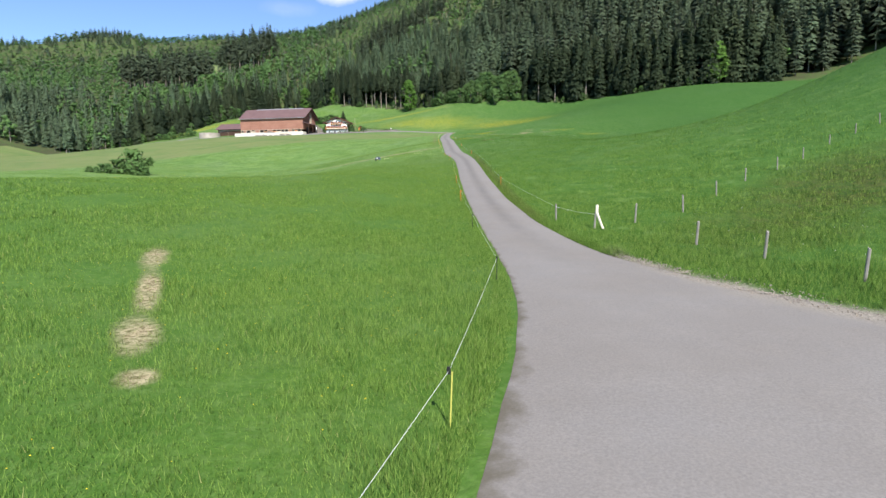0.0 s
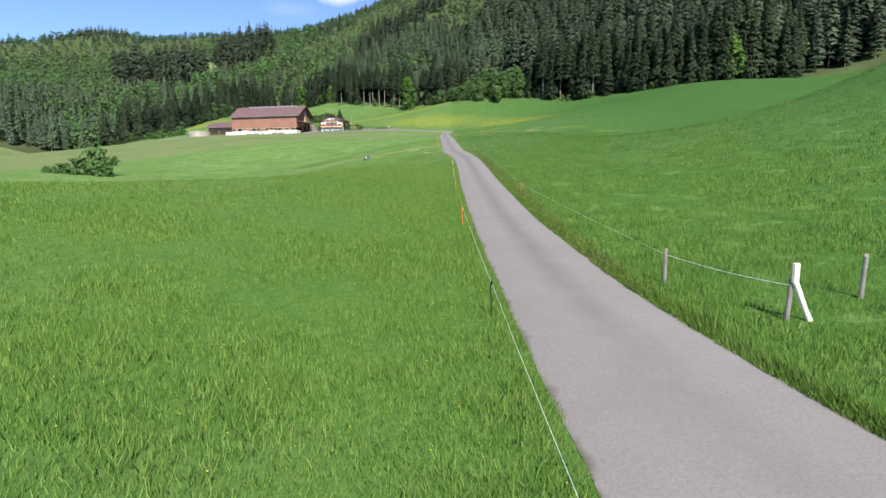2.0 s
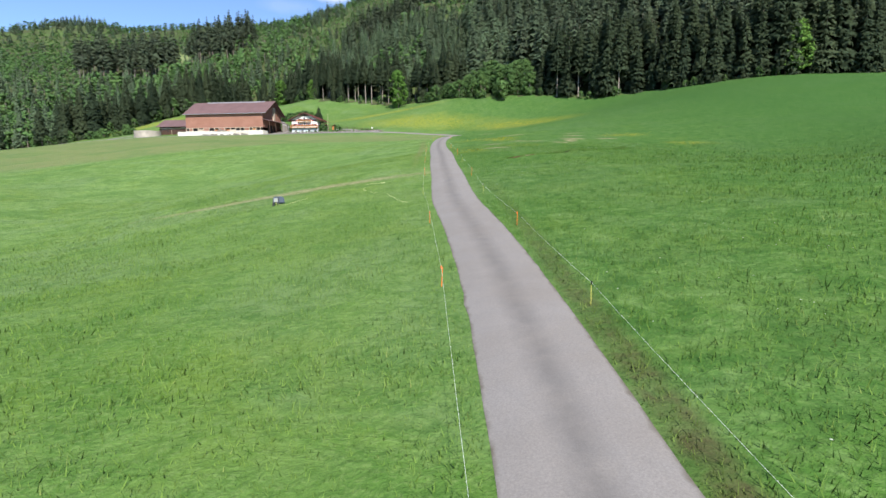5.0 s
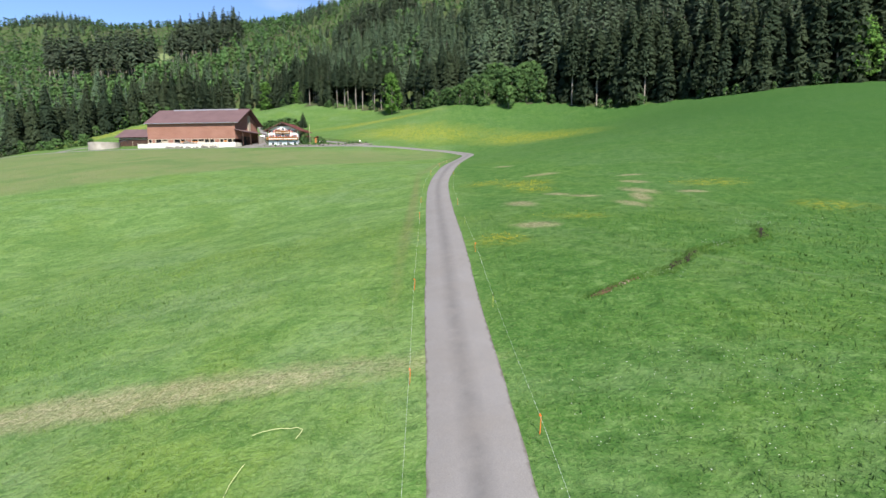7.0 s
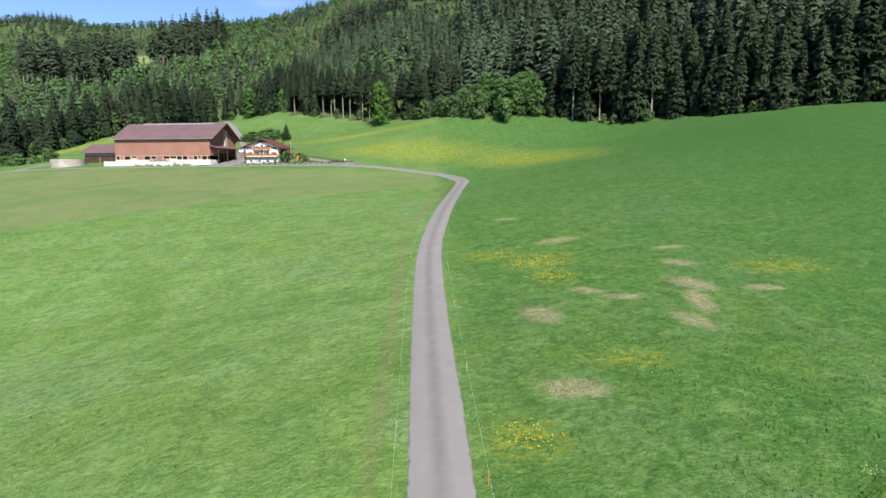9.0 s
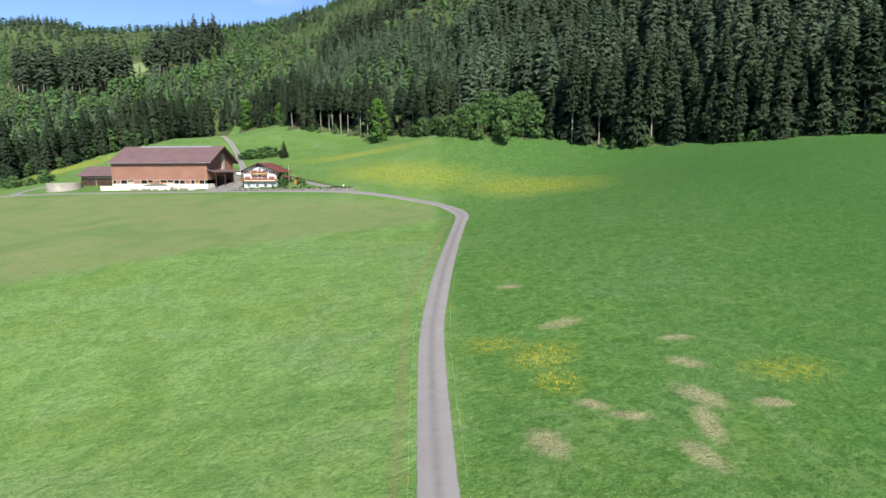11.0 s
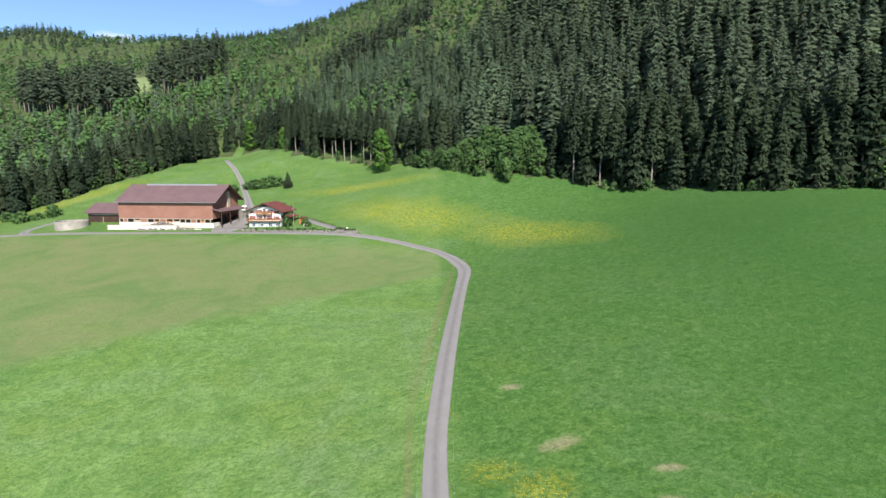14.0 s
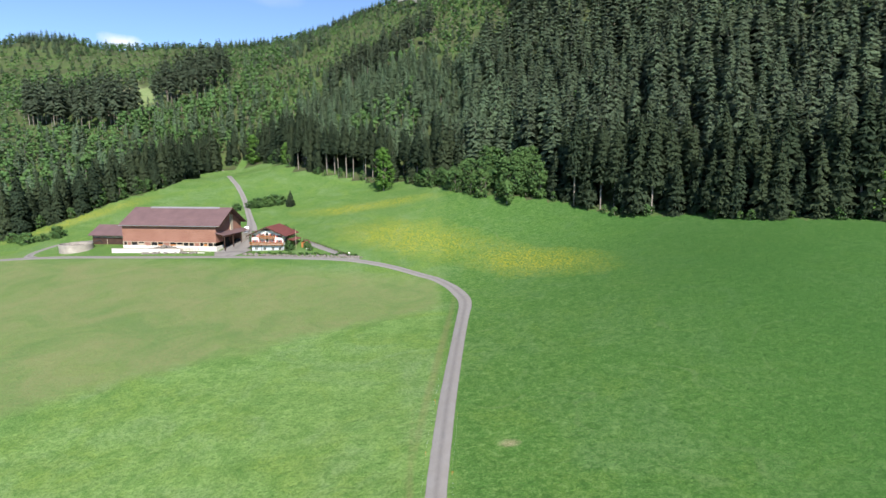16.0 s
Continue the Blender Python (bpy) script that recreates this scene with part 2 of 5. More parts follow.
def make_blades():
    k = Nodes("grass_blades")
    p = k.pos()
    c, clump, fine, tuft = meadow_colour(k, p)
    r = k.add("NewGeometry").outputs["Random Per Island"]
    rank = k.ramp(k.add("SeparateXYZ", Vector=p).outputs[1], 35.0, 95.0, 1.0, 0.22)
    c = k.mix(k.math("MULTIPLY", rank, k.ramp(r, 0.25, 1.0, 0.0, 0.75)), c, (0.25, 0.38, 0.085))
    c = k.mix(k.math("MULTIPLY", rank, k.ramp(r, 0.35, 0.0, 0.0, 0.6)), c, (0.040, 0.105, 0.018))
    c = k.mix(k.math("MULTIPLY", rank, k.ramp(r, 0.975, 1.0, 0.0, 0.7)), c, (0.34, 0.31, 0.15))
    # leaning blades turn their faces to the sky on the whole
    turn = k.add("VectorMath")
    turn.operation = "MULTIPLY_ADD"
    k.put(turn.inputs[0], k.add("NewGeometry").outputs["Normal"])
    turn.inputs[1].default_value = (0.25, 0.25, 0.25)
    turn.inputs[2].default_value = (0.05, -0.12, 0.8)
    return k.leafy(c, k.mix(0.5, c, (0.25, 0.40, 0.06)), 0.15, turn.outputs[0])


def make_needles(name, dark, light, attr, porous):
    k = Nodes(name)
    p = k.pos()
    if attr:
        r = k.n.new("ShaderNodeAttribute")
        r.attribute_name = "tint"
        r = r.outputs["Fac"]
    else:
        r = k.add("ObjectInfo").outputs["Random"]
    isl = k.add("NewGeometry").outputs["Random Per Island"]
    c = k.mix(k.ramp(r, 0, 1), dark, light)
    c = k.mix(k.ramp(isl, 0.0, 1.0, 0.0, 0.22), c, tuple(min(1, v * 1.5) for v in light))
    c = k.mix(k.ramp(k.noise(p, 1.4, 3), 0.4, 0.7, 0, 0.35), c, dark)
    # the leaves' mean facing, outward from the crown
    out = k.n.new("ShaderNodeAttribute")
    out.attribute_name = "facing"
    turn = k.n.new("ShaderNodeVectorTransform")
    turn.vector_type, turn.convert_from, turn.convert_to = "NORMAL", "OBJECT", "WORLD"
    k.put(turn.inputs[0], out.outputs["Vector"])
    k.leafy(c, c, 0.48, turn.outputs[0])
    # sprays of needles and leaves are full of small gaps
    gaps = k.ramp(k.noise(p, porous, 2, 0.6), 0.56, 0.62, 0.0, 0.9)
    spray = k.out.inputs[0].links[0].from_socket
    m = k.add("MixShader", Fac=gaps)
    k.l.new(spray, m.inputs[1])
    k.l.new(k.add("BsdfTransparent").outputs[0], m.inputs[2])
    k.l.new(m.outputs[0], k.out.inputs[0])
    return k.mat


MEADOW = make_meadow()
BLADES = make_blades()
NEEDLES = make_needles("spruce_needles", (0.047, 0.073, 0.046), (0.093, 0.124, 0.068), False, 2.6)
# far spruces paler and bluer than the near ones: haze put into the colour
NEEDLES_FAR = make_needles("spruce_needles_hazed", (0.082, 0.100, 0.070), (0.215, 0.318, 0.185), True, 1.5)
LEAVES = make_needles("beech_leaves", (0.100, 0.190, 0.070), (0.170, 0.290, 0.100), False, 3.0)
LEAVES_FAR = make_needles("beech_leaves_wood", (0.112, 0.232, 0.085), (0.198, 0.340, 0.120), True, 1.5)
LEAVES_BRIGHT = make_needles("young_beech_leaves", (0.140, 0.290, 0.060), (0.190, 0.345, 0.085), False, 3.0)
BARK = plain("bark", (0.27, 0.235, 0.205), 0.95, 0.4, 0.8, 9, relief=0.03)


def make_floor():
    k = Nodes("forest_floor")
    p = k.pos()
    c = k.mix(k.ramp(k.noise(p, 0.05, 4), 0.4, 0.62), (0.055, 0.075, 0.032), (0.075, 0.14, 0.035))
    c = k.mix(k.ramp(k.noise(p, 0.9, 4), 0.45, 0.7), c, (0.085, 0.066, 0.044))
    open_ = blob(k, p, -268, 640, 58, 23, 122, k.noise(p, 0.06, 4), 0.3)
    c = k.mix(open_, c, k.mix(blob(k, p, -294, 676, 16, 10, 100, k.noise(p, 0.09, 4), 0.3), k.mix(k.ramp(k.noise(p, 0.3, 4), 0.4, 0.6), (0.15, 0.22, 0.08), (0.22, 0.25, 0.12)), (0.42, 0.36, 0.25)))
    return k.surface(c, 0.95, k.bump(k.noise(p, 0.8, 4), 0.8, 0.3), spec=0.1)


FLOOR = make_floor()


def make_asphalt():
    k = Nodes("asphalt")
    p = k.pos()
    u = k.add("UVMap").outputs[0]
    sep = k.add("SeparateXYZ", Vector=u).outputs[0]
    # two paler wheel tracks, a darker crown between them
    crown = k.ramp(k.math("ABSOLUTE", k.math("SUBTRACT", k.math("ADD", sep, k.math("MULTIPLY", k.noise(p, 0.7, 4), 0.08)), 0.54)), 0.02, 0.2)
    stain = k.noise(p, 0.35, 5, 0.6)
    grain = k.noise(p, 26, 4, 0.75)
    grit = k.add("TexVoronoi", Vector=p, Scale=55.0).outputs["Distance"]
    beyond = k.ramp(k.add("SeparateXYZ", Vector=p).outputs[1], 14.0, 30.0)
    crown = k.math("SUBTRACT", 1.0, k.math("MULTIPLY", beyond, k.math("SUBTRACT", 1.0, crown)))
    c = k.mix(crown, (0.162, 0.153, 0.149), (0.258, 0.242, 0.234))
    c = k.mix(k.ramp(k.noise(p, 1.3, 6, 0.7), 0.42, 0.66, 0, 0.4), c, (0.300, 0.275, 0.255))
    c = k.mix(k.ramp(stain, 0.35, 0.7, 0, 0.5), c, (0.215, 0.188, 0.165))
    c = k.mix(k.ramp(grain, 0.35, 0.7, 0, 0.55), c, (0.13, 0.12, 0.115))
    c = k.mix(k.ramp(grit, 0.0, 0.35, 0.35, 0), c, (0.33, 0.31, 0.29))
    edge = k.ramp(k.math("ADD", k.math("ABSOLUTE", k.math("SUBTRACT", sep, 0.5)), k.math("MULTIPLY", k.noise(p, 2.0, 4), 0.12)), 0.53, 0.565)
    c = k.mix(k.math("MULTIPLY", edge, 0.7), c, (0.085, 0.072, 0.044))
    grit, pale = gritty(k, p)
    c = k.mix(k.math("MULTIPLY", grit, 0.8), c, pale)
    return k.surface(c, 0.88, k.bump(k.math("ADD", grain, k.math("MULTIPLY", grit, 0.5)), 0.3, 0.006), spec=0.25)


ASPHALT = make_asphalt()
CLAY = plain("orange_clay", (0.095, 0.058, 0.032), 0.95, 0.5, 2.5, 9, relief=0.03)
GRAVEL = plain("gravel", (0.30, 0.26, 0.22), 0.95, 0.35, 1.2, 18, relief=0.02)
# near-black soil: the shade of a deep ditch is put into its colour
SOIL = plain("soil", (0.026, 0.017, 0.011), 0.95, 0.4, 1.5, 12, relief=0.03)
CONCRETE = plain("concrete", (0.36, 0.32, 0.28), 0.9, 0.3, 0.5, 5)
WHITEWASH = plain("white_concrete", (0.66, 0.62, 0.56), 0.85, 0.14, 0.4, 6)
PLASTER = plain("white_plaster", (0.80, 0.77, 0.73), 0.85, 0.06, 0.5, 8)
BASEWALL = plain("grey_blue_plaster", (0.50, 0.53, 0.56), 0.85, 0.12, 0.6, 8)
ROOFBROWN = plain("brown_fibre_cement", (0.146, 0.090, 0.092), 0.8, 0.16, 0.25, 3)
ROOFRED = plain("red_clay_tiles", (0.165, 0.052, 0.046), 0.8, 0.25, 0.8, 6)
TIMBER = plain("dark_timber", (0.065, 0.036, 0.026), 0.8, 0.3, 0.6, 7)
LARCH = plain("orange_larch", (0.42, 0.17, 0.055), 0.7, 0.2, 0.9, 7)
PALEWOOD = plain("pale_weathered_wood", (0.46, 0.38, 0.29), 0.85, 0.3, 1.4, 9)
PEELED = plain("peeled_branch", (0.74, 0.66, 0.55), 0.7, 0.16, 5.0, 30)
GREYWOOD = plain("grey_weathered_wood", (0.25, 0.235, 0.21), 0.9, 0.3, 3.0, 30)
SHUTTER = plain("red_paint", (0.33, 0.03, 0.025), 0.6, 0.12)
SKYLIGHT = plain("ridge_light_sheet", (0.235, 0.225, 0.245), 0.5, 0.1, 0.5, 4)
# sheets that close the barn's openings: the shade inside, put into the colour
INSIDE_SHADE = plain("inside_shade_paint", (0.02, 0.018, 0.017), 0.9, 0.3)
STONE = plain("boulder_stone", (0.20, 0.18, 0.158), 0.9, 0.3, 0.9, 6, relief=0.03)
ORANGE = plain("orange_plastic", (0.80, 0.16, 0.02), 0.5, 0.08)
YELLOW = plain("yellow_plastic", (0.55, 0.52, 0.12), 0.5, 0.08)
BLACK = plain("black_plastic", (0.02, 0.02, 0.02), 0.5, 0.1)
ROPE = plain("white_rope", (0.70, 0.74, 0.70), 0.7, 0.06)
CARPAINT = plain("white_car_paint", (0.75, 0.76, 0.78), 0.25, 0.03, spec=0.5)
TYRE = plain("tyre_rubber", (0.02, 0.02, 0.02), 0.8, 0.1)
STEEL = plain("galvanised_steel", (0.5, 0.5, 0.5), 0.45, 0.1, metal=0.8)
BLUE = plain("blue_plastic", (0.06, 0.08, 0.115), 0.5, 0.1)
ROCK = plain("limestone_cliff", (0.30, 0.29, 0.275), 0.95, 0.35, 0.05, 0.4, relief=0.3)


def make_boards():
    k = Nodes("red_brown_boards")
    v = k.obj()
    s = k.add("SeparateXYZ", Vector=v)
    along = k.math("ADD", s.outputs[0], s.outputs[1])
    gap = k.ramp(k.math("ABSOLUTE", k.math("SUBTRACT", k.math("FRACT", k.math("MULTIPLY", along, 4.5)), 0.5)), 0.42, 0.49)
    c = k.mix(k.ramp(k.noise(v, 0.22, 5), 0.35, 0.65), (0.290, 0.146, 0.108), (0.345, 0.182, 0.138))
    c = k.mix(k.ramp(k.noise(v, 6, 4), 0.4, 0.7, 0, 0.4), c, (0.19, 0.075, 0.05))
    c = k.mix(k.math("MULTIPLY", gap, 0.5), c, (0.09, 0.04, 0.03))
    return k.surface(c, 0.85, k.bump(k.math("SUBTRACT", 1.0, gap), 0.6, 0.02), spec=0.15)


BOARDS = make_boards()
k = Nodes("window_glass")
GLASS = k.surface((0.02, 0.025, 0.03), 0.08, None, 0.0, 0.6)

# ---- the lie of the land: four smooth height nets, the far ridge first ----
VALLEY = np.array([
    (-86.7, -126.2, -130, -86.9, -31.7, 65.5, 103.3, 151.1, 205.2),
    (53.1, -47.9, -64, 54.8, -5.9, 77.2, 202, 246.1, 233.4),
    (180.1, 66.3, 42.5, 56.8, -35.2, 182.9, 360, 341.8, 253.1),
    (284.5, 195.7, 197.1, 128.4, 271, 584.8, 512.6, 392.4, 273.4),
    (296, 230.8, 335.7, 292.1, 360.1, 546.5, 471.4, 383.8, 301.2),
    (260.1, 205.6, 180.7, 119.2, 332.1, 347.2, 342, 346.9, 331.1),
    (219.4, 210.8, 214.4, 207.5, 282.5, 286.1, 305, 330.7, 349.6),
    (174.7, 192.2, 216.4, 252.8, 268.2, 278.5, 303.5, 330.3, 360.8)])
SLOPES = np.array([
    (4.7, -0.2, -5.8, -12, -14.5, -9.2, 3.2, 22.1),
    (0.3, -2.5, -5.1, -8.5, -11.8, -9.2, -1.9, 13.6),
    (-3.5, -5.3, -6.5, -6.8, -6.1, -5.4, -0.6, 1.5),
    (-6.7, -8.1, -7.4, -4.6, -2.7, -11.6, -9.9, -13),
    (-9.2, -9.8, -10.5, -6.2, 0.8, -6.5, -13.5, -23.6),
    (-13.2, -8.4, -3.3, 2.8, -8.6, -1.6, -5.6, -34),
    (-20, -8, -0.5, -2.5, -11, -17.5, -9.3, -32.3),
    (-29.1, -9, -6.2, -11.5, 4.2, 1.2, -5, -9.3),
    (-26.7, -0.1, 9, -4, -23.6, -7.9, 8.5, 23.2)])
FIELD = np.array([
    (4.4, 4.6, 2.6, -1.9, -10.8, -21.7),
    (4.6, 1.8, -2.8, -0.8, -5, -9.9),
    (3.7, 0.6, -3.6, -0.9, 2.1, 4.4),
    (-3.8, -2.1, -2.3, 0, 11.7, 18.8),
    (-7.6, -4, -0.6, -2.1, 7.7, 17.6),
    (-6.8, -1.8, 0.8, -4.6, -2.5, 3.3),
    (-6.5, -3.3, -0.9, -1.3, -1.1, -8)])
RIDGE = np.array([
    (0, 0, 0, 0, 0, 0.2, 0.4, -0.6, -0.3, -0.4),
    (0, 0, 0.4, -3.3, -3.5, 11, 22.3, -1.8, -9.5, -5.8),
    (0, 0.1, 4.4, -13.4, 21.4, 10.9, 17.7, -14.3, -7.3, 2.7),
    (-11, -11, -8.2, -11.9, 37.3, -13.9, -17.5, -14.4, -0.8, 0),
    (-37, -37, -37, -37, -34, -37, -38, -37, -7.5, -7.5),
    (-64, -64, -64, -64, -64, -64, -64, -64, -13, -13)])
NETS = ((-1080, 720, 120, RIDGE), (-1600, -400, 400, VALLEY), (-240, -60, 60, SLOPES), (-45, -15, 30, FIELD))


def b3(t):
    t = np.abs(t)
    return np.where(t < 1, 2 / 3 - t * t + t ** 3 / 2, np.where(t < 2, (2 - t) ** 3 / 6, 0))


def land(x, y):
    """Height of the ground at arrays of x, y."""
    x, y = np.asarray(x, float), np.asarray(y, float)
    z = np.zeros(np.broadcast(x, y).shape)
    for x0, y0, s, net in NETS:
        u, v = (x - x0) / s, (y - y0) / s
        for j in range(net.shape[0]):
            wy = b3(v - j)
            if not np.any(wy):
                continue
            for i in range(net.shape[1]):
                z = z + net[j, i] * wy * b3(u - i)
    # the upper pasture behind the barn runs back in a long flat saddle
    z = z - 24.0 * np.exp(-((x + 132) / 62) ** 2 - ((y - 500) / 62) ** 2)
    return z - 5.0 * np.exp(-((x + 92) / 40) ** 2 - ((y - 408) / 34) ** 2)


def zat(x, y):
    return float(land(np.array([x]), np.array([y]))[0])


# ---- plan lines ----
EDGE = np.array([(-1500, 250), (-420, 315), (-272, 338), (-186, 352), (-168, 369), (-154, 391), (-137, 411), (-141, 445), (-148, 486), (-139, 503), (-129, 508), (-111, 497), (-90, 460), (-77, 435), (-48, 419), (-25, 405),
                 (-14, 403), (7, 361), (20, 343), (31, 338), (41, 334), (50, 325), (60, 315), (66, 308), (75, 302), (84, 296), (92, 285), (103, 276), (114, 269), (140, 262), (185, 243), (240, 190), (300, 60), (420, -400)], float)


def wood_depth(x, y):
    """How far (metres, about) a place lies beyond the wood's edge; negative on the meadow."""
    x, y = np.asarray(x, float), np.asarray(y, float)
    best = np.full(x.shape, 1e9)
    sign = np.ones(x.shape)
    for (ax, ay), (bx, by) in zip(EDGE[:-1], EDGE[1:]):
        dx, dy = bx - ax, by - ay
        t = np.clip(((x - ax) * dx + (y - ay) * dy) / (dx * dx + dy * dy), 0, 1)
        d = np.hypot(x - ax - t * dx, y - ay - t * dy)
        side = np.where((dx * (y - ay) - dy * (x - ax)) > 0, 1.0, -1.0)
        closer = d < best - 1e-9
        best, sign = np.where(closer, d, best), np.where(closer, side, sign)
    return best * sign


# centre line of the farm road: x, y, half width
ROAD = [(8.6, -6, 8.4), (7.8, 0, 6.6), (7.35, 5, 5.0), (7.1, 8.3, 4.05), (6.8, 10.6, 3.4), (6.15, 14.2, 2.4), (5.5, 18.3, 1.72), (5.0, 25, 1.38), (4.82, 30, 1.32), (4.66, 36, 1.26), (4.6, 42, 1.28), (4.55, 52, 1.28), (4.6, 64, 1.28),
        (4.55, 78, 1.3), (4.1, 90, 1.38), (3.3, 102, 1.45), (3.0, 114, 1.45), (2.6, 125, 1.42), (2.4, 136, 1.42), (2.05, 149, 1.43), (1.8, 160, 1.43), (1.65, 172, 1.43), (1.85, 181, 1.4), (2.6, 190.8, 1.45), (4.1, 207.5, 1.47), (6.95, 234.6, 1.46), (8.7, 249.9, 1.55),
        (9.6, 257, 1.7), (9.7, 263, 1.8), (8.6, 268.6, 1.9), (6.5, 275, 1.7), (2.5, 282, 1.5), (-2, 286.4, 1.45), (-11, 294.2, 1.45), (-21, 300.4, 1.45), (-31, 304.4, 1.45), (-51, 309, 1.5), (-72, 312.3, 1.5), (-92, 313.5, 1.5), (-113, 315.2, 1.5), (-136, 318.4, 1.5), (-157, 320.6, 1.5), (-215, 327, 1.5)]


def smooth_line(pts, step):
    """Points every step metres or so on a smooth line through pts (Catmull-Rom)."""
    p = np.array(pts, float)
    p = np.vstack([2 * p[0] - p[1], p, 2 * p[-1] - p[-2]])
    out = []
    for i in range(1, len(p) - 2):
        n = max(1, int(np.hypot(*(p[i + 1] - p[i])[:2]) / step))
        for t in np.arange(n) / n:
            a, b, c, d = p[i - 1:i + 3]
            out.append(0.5 * ((2 * b) + (c - a) * t + (2 * a - 5 * b + 4 * c - d) * t * t + (3 * b - a - 3 * c + d) * t ** 3))
    out.append(p[-2])
    return np.array(out)


ROADLINE = smooth_line(ROAD, 1.0)


def road_gap(x, y):
    """Distance to the road's nearest edge; negative on the road."""
    x, y = np.asarray(x, float).ravel(), np.asarray(y, float).ravel()
    best = np.full(x.shape, 1e9)
    for cx, cy, w in ROADLINE[:320]:
        best = np.minimum(best, np.hypot(x - cx, y - cy) - w)
    return best


def add_mesh(name, verts, faces, mats, uv=None, smooth=False, mat_index=None, tint=None, facing=None):
    me = bpy.data.meshes.new(name)
    verts, faces = np.asarray(verts, np.float32), np.asarray(faces, np.int32)
    n, k = faces.shape
    me.vertices.add(len(verts))
    me.vertices.foreach_set("co", verts.ravel())
    me.loops.add(n * k)
    me.loops.foreach_set("vertex_index", faces.ravel())
    me.polygons.add(n)
    me.polygons.foreach_set("loop_start", np.arange(0, n * k, k, dtype=np.int32))
    for m in mats:
        me.materials.append(m)
    if mat_index is not None:
        me.polygons.foreach_set("material_index", np.asarray(mat_index, np.int32))
    me.polygons.foreach_set("use_smooth", np.full(n, smooth))
    if uv is not None:
        layer = me.uv_layers.new(name="UVMap")
        layer.data.foreach_set("uv", np.asarray(uv, np.float32)[faces.ravel()].ravel())
    if tint is not None:
        a = me.attributes.new("tint", "FLOAT", "FACE")
        a.data.foreach_set("value", np.asarray(tint, np.float32))
    if facing is not None:
        a = me.attributes.new("facing", "FLOAT_VECTOR", "POINT")
        a.data.foreach_set("vector", np.asarray(facing, np.float32).ravel())
    me.update(calc_edges=True)
    me.validate()
    return me


# ---- ground: one sheet from the near field to beyond the ridge ----
def spaced(*runs):
    out = []
    for a, b, step in runs:
        out += list(np.arange(a, b, step))
    return np.array(out + [runs[-1][1]])


gx = spaced((-2400, -600, 90), (-600, -240, 24), (-240, -60, 6), (-60, -14, 2), (-14, 30, 0.8), (30, 100, 2.5), (100, 240, 7), (240, 600, 24), (600, 2400, 90))
gy = spaced((-1200, -60, 80), (-60, -4, 8), (-4, 60, 1.0), (60, 200, 1.6), (200, 330, 2.2), (330, 460, 5), (460, 1300, 20), (1300, 2700, 90))
GX, GY = np.meshgrid(gx, gy)
GZ = land(GX, GY)
# uneven turf: low hummocks
rough = np.array([[noise.noise((x * 0.22, y * 0.22, 0.0)) for x in gx] for y in gy])
flatter = np.clip(road_gap(GX, GY).reshape(GX.shape) / 4.0, 0, 1) * (GY < 280)
GZ = GZ + rough * 0.10 * flatter
nx, ny = len(gx), len(gy)
idx = np.arange(nx * ny).reshape(ny, nx)
quads = np.stack([idx[:-1, :-1], idx[:-1, 1:], idx[1:, 1:], idx[1:, :-1]], -1).reshape(-1, 4)
fx, fy = (GX[:-1, :-1] + GX[1:, 1:]) / 2, (GY[:-1, :-1] + GY[1:, 1:]) / 2
wooded = (wood_depth(fx, fy) > 2.0).astype(int).ravel()
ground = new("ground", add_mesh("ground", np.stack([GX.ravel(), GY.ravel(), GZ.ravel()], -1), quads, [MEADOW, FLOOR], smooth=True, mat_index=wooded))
tagged(ground, "rolling green alpine meadow rising to wooded slopes", "meadow", kind="structure")


# ---- roads ----
def ribbon(name, line, mat, lift, label, category, across=6, crown=0.03, ragged=0.0):
    c = line[:, :2]
    t = np.gradient(c, axis=0)
    t /= np.linalg.norm(t, axis=1)[:, None]
    side = np.stack([t[:, 1], -t[:, 0]], -1)
    verts, uv = [], []
    rng = np.random.default_rng(4)
    for i, (p, s, w) in enumerate(zip(c, side, line[:, 2])):
        jl, jr = rng.normal(0, ragged, 2)
        for j in range(across + 1):
            f = j / across
            off = (2 * f - 1) * w + (jl * (j == 0) + jr * (j == across))
            verts.append((*(p + s * off), lift + crown * (1 - (2 * f - 1) ** 2)))
            uv.append((f, i * 0.5))
    verts = np.array(verts)
    verts[:, 2] += land(verts[:, 0], verts[:, 1])
    # the edges turn down into the turf
    m = across + 1
    edge = np.arange(len(verts)) % m
    verts[(edge == 0) | (edge == across), 2] -= lift * 0.9
    n = len(c)
    ids = np.arange(n * m).reshape(n, m)
    f = np.stack([ids[:-1, :-1], ids[:-1, 1:], ids[1:, 1:], ids[1:, :-1]], -1).reshape(-1, 4)
    return tagged(new(name, add_mesh(name, verts, f, [mat], uv=uv, smooth=True)), label, category, kind="structure")


ribbon("road", ROADLINE, ASPHALT, 0.07, "narrow grey asphalt farm road with worn wheel tracks", "road", ragged=0.014)
UPROAD = smooth_line([(-71.5, 313, 2.2), (-72, 320, 4.6), (-72.6, 330, 4.4), (-73.5, 341, 3.4), (-76.0, 354, 2.6), (-79.4, 365, 1.6), (-84.5, 378, 1.35), (-90.5, 393, 1.3), (-95.5, 404.5, 1.3), (-103, 419, 1.25), (-112, 435, 1.2), (-124, 462, 1.2), (-135.7, 490, 1.2), (-142, 502, 1.2)], 2.0)
ribbon("road_upper", UPROAD, ASPHALT, 0.09, "grey farm lane climbing past the barn", "road")
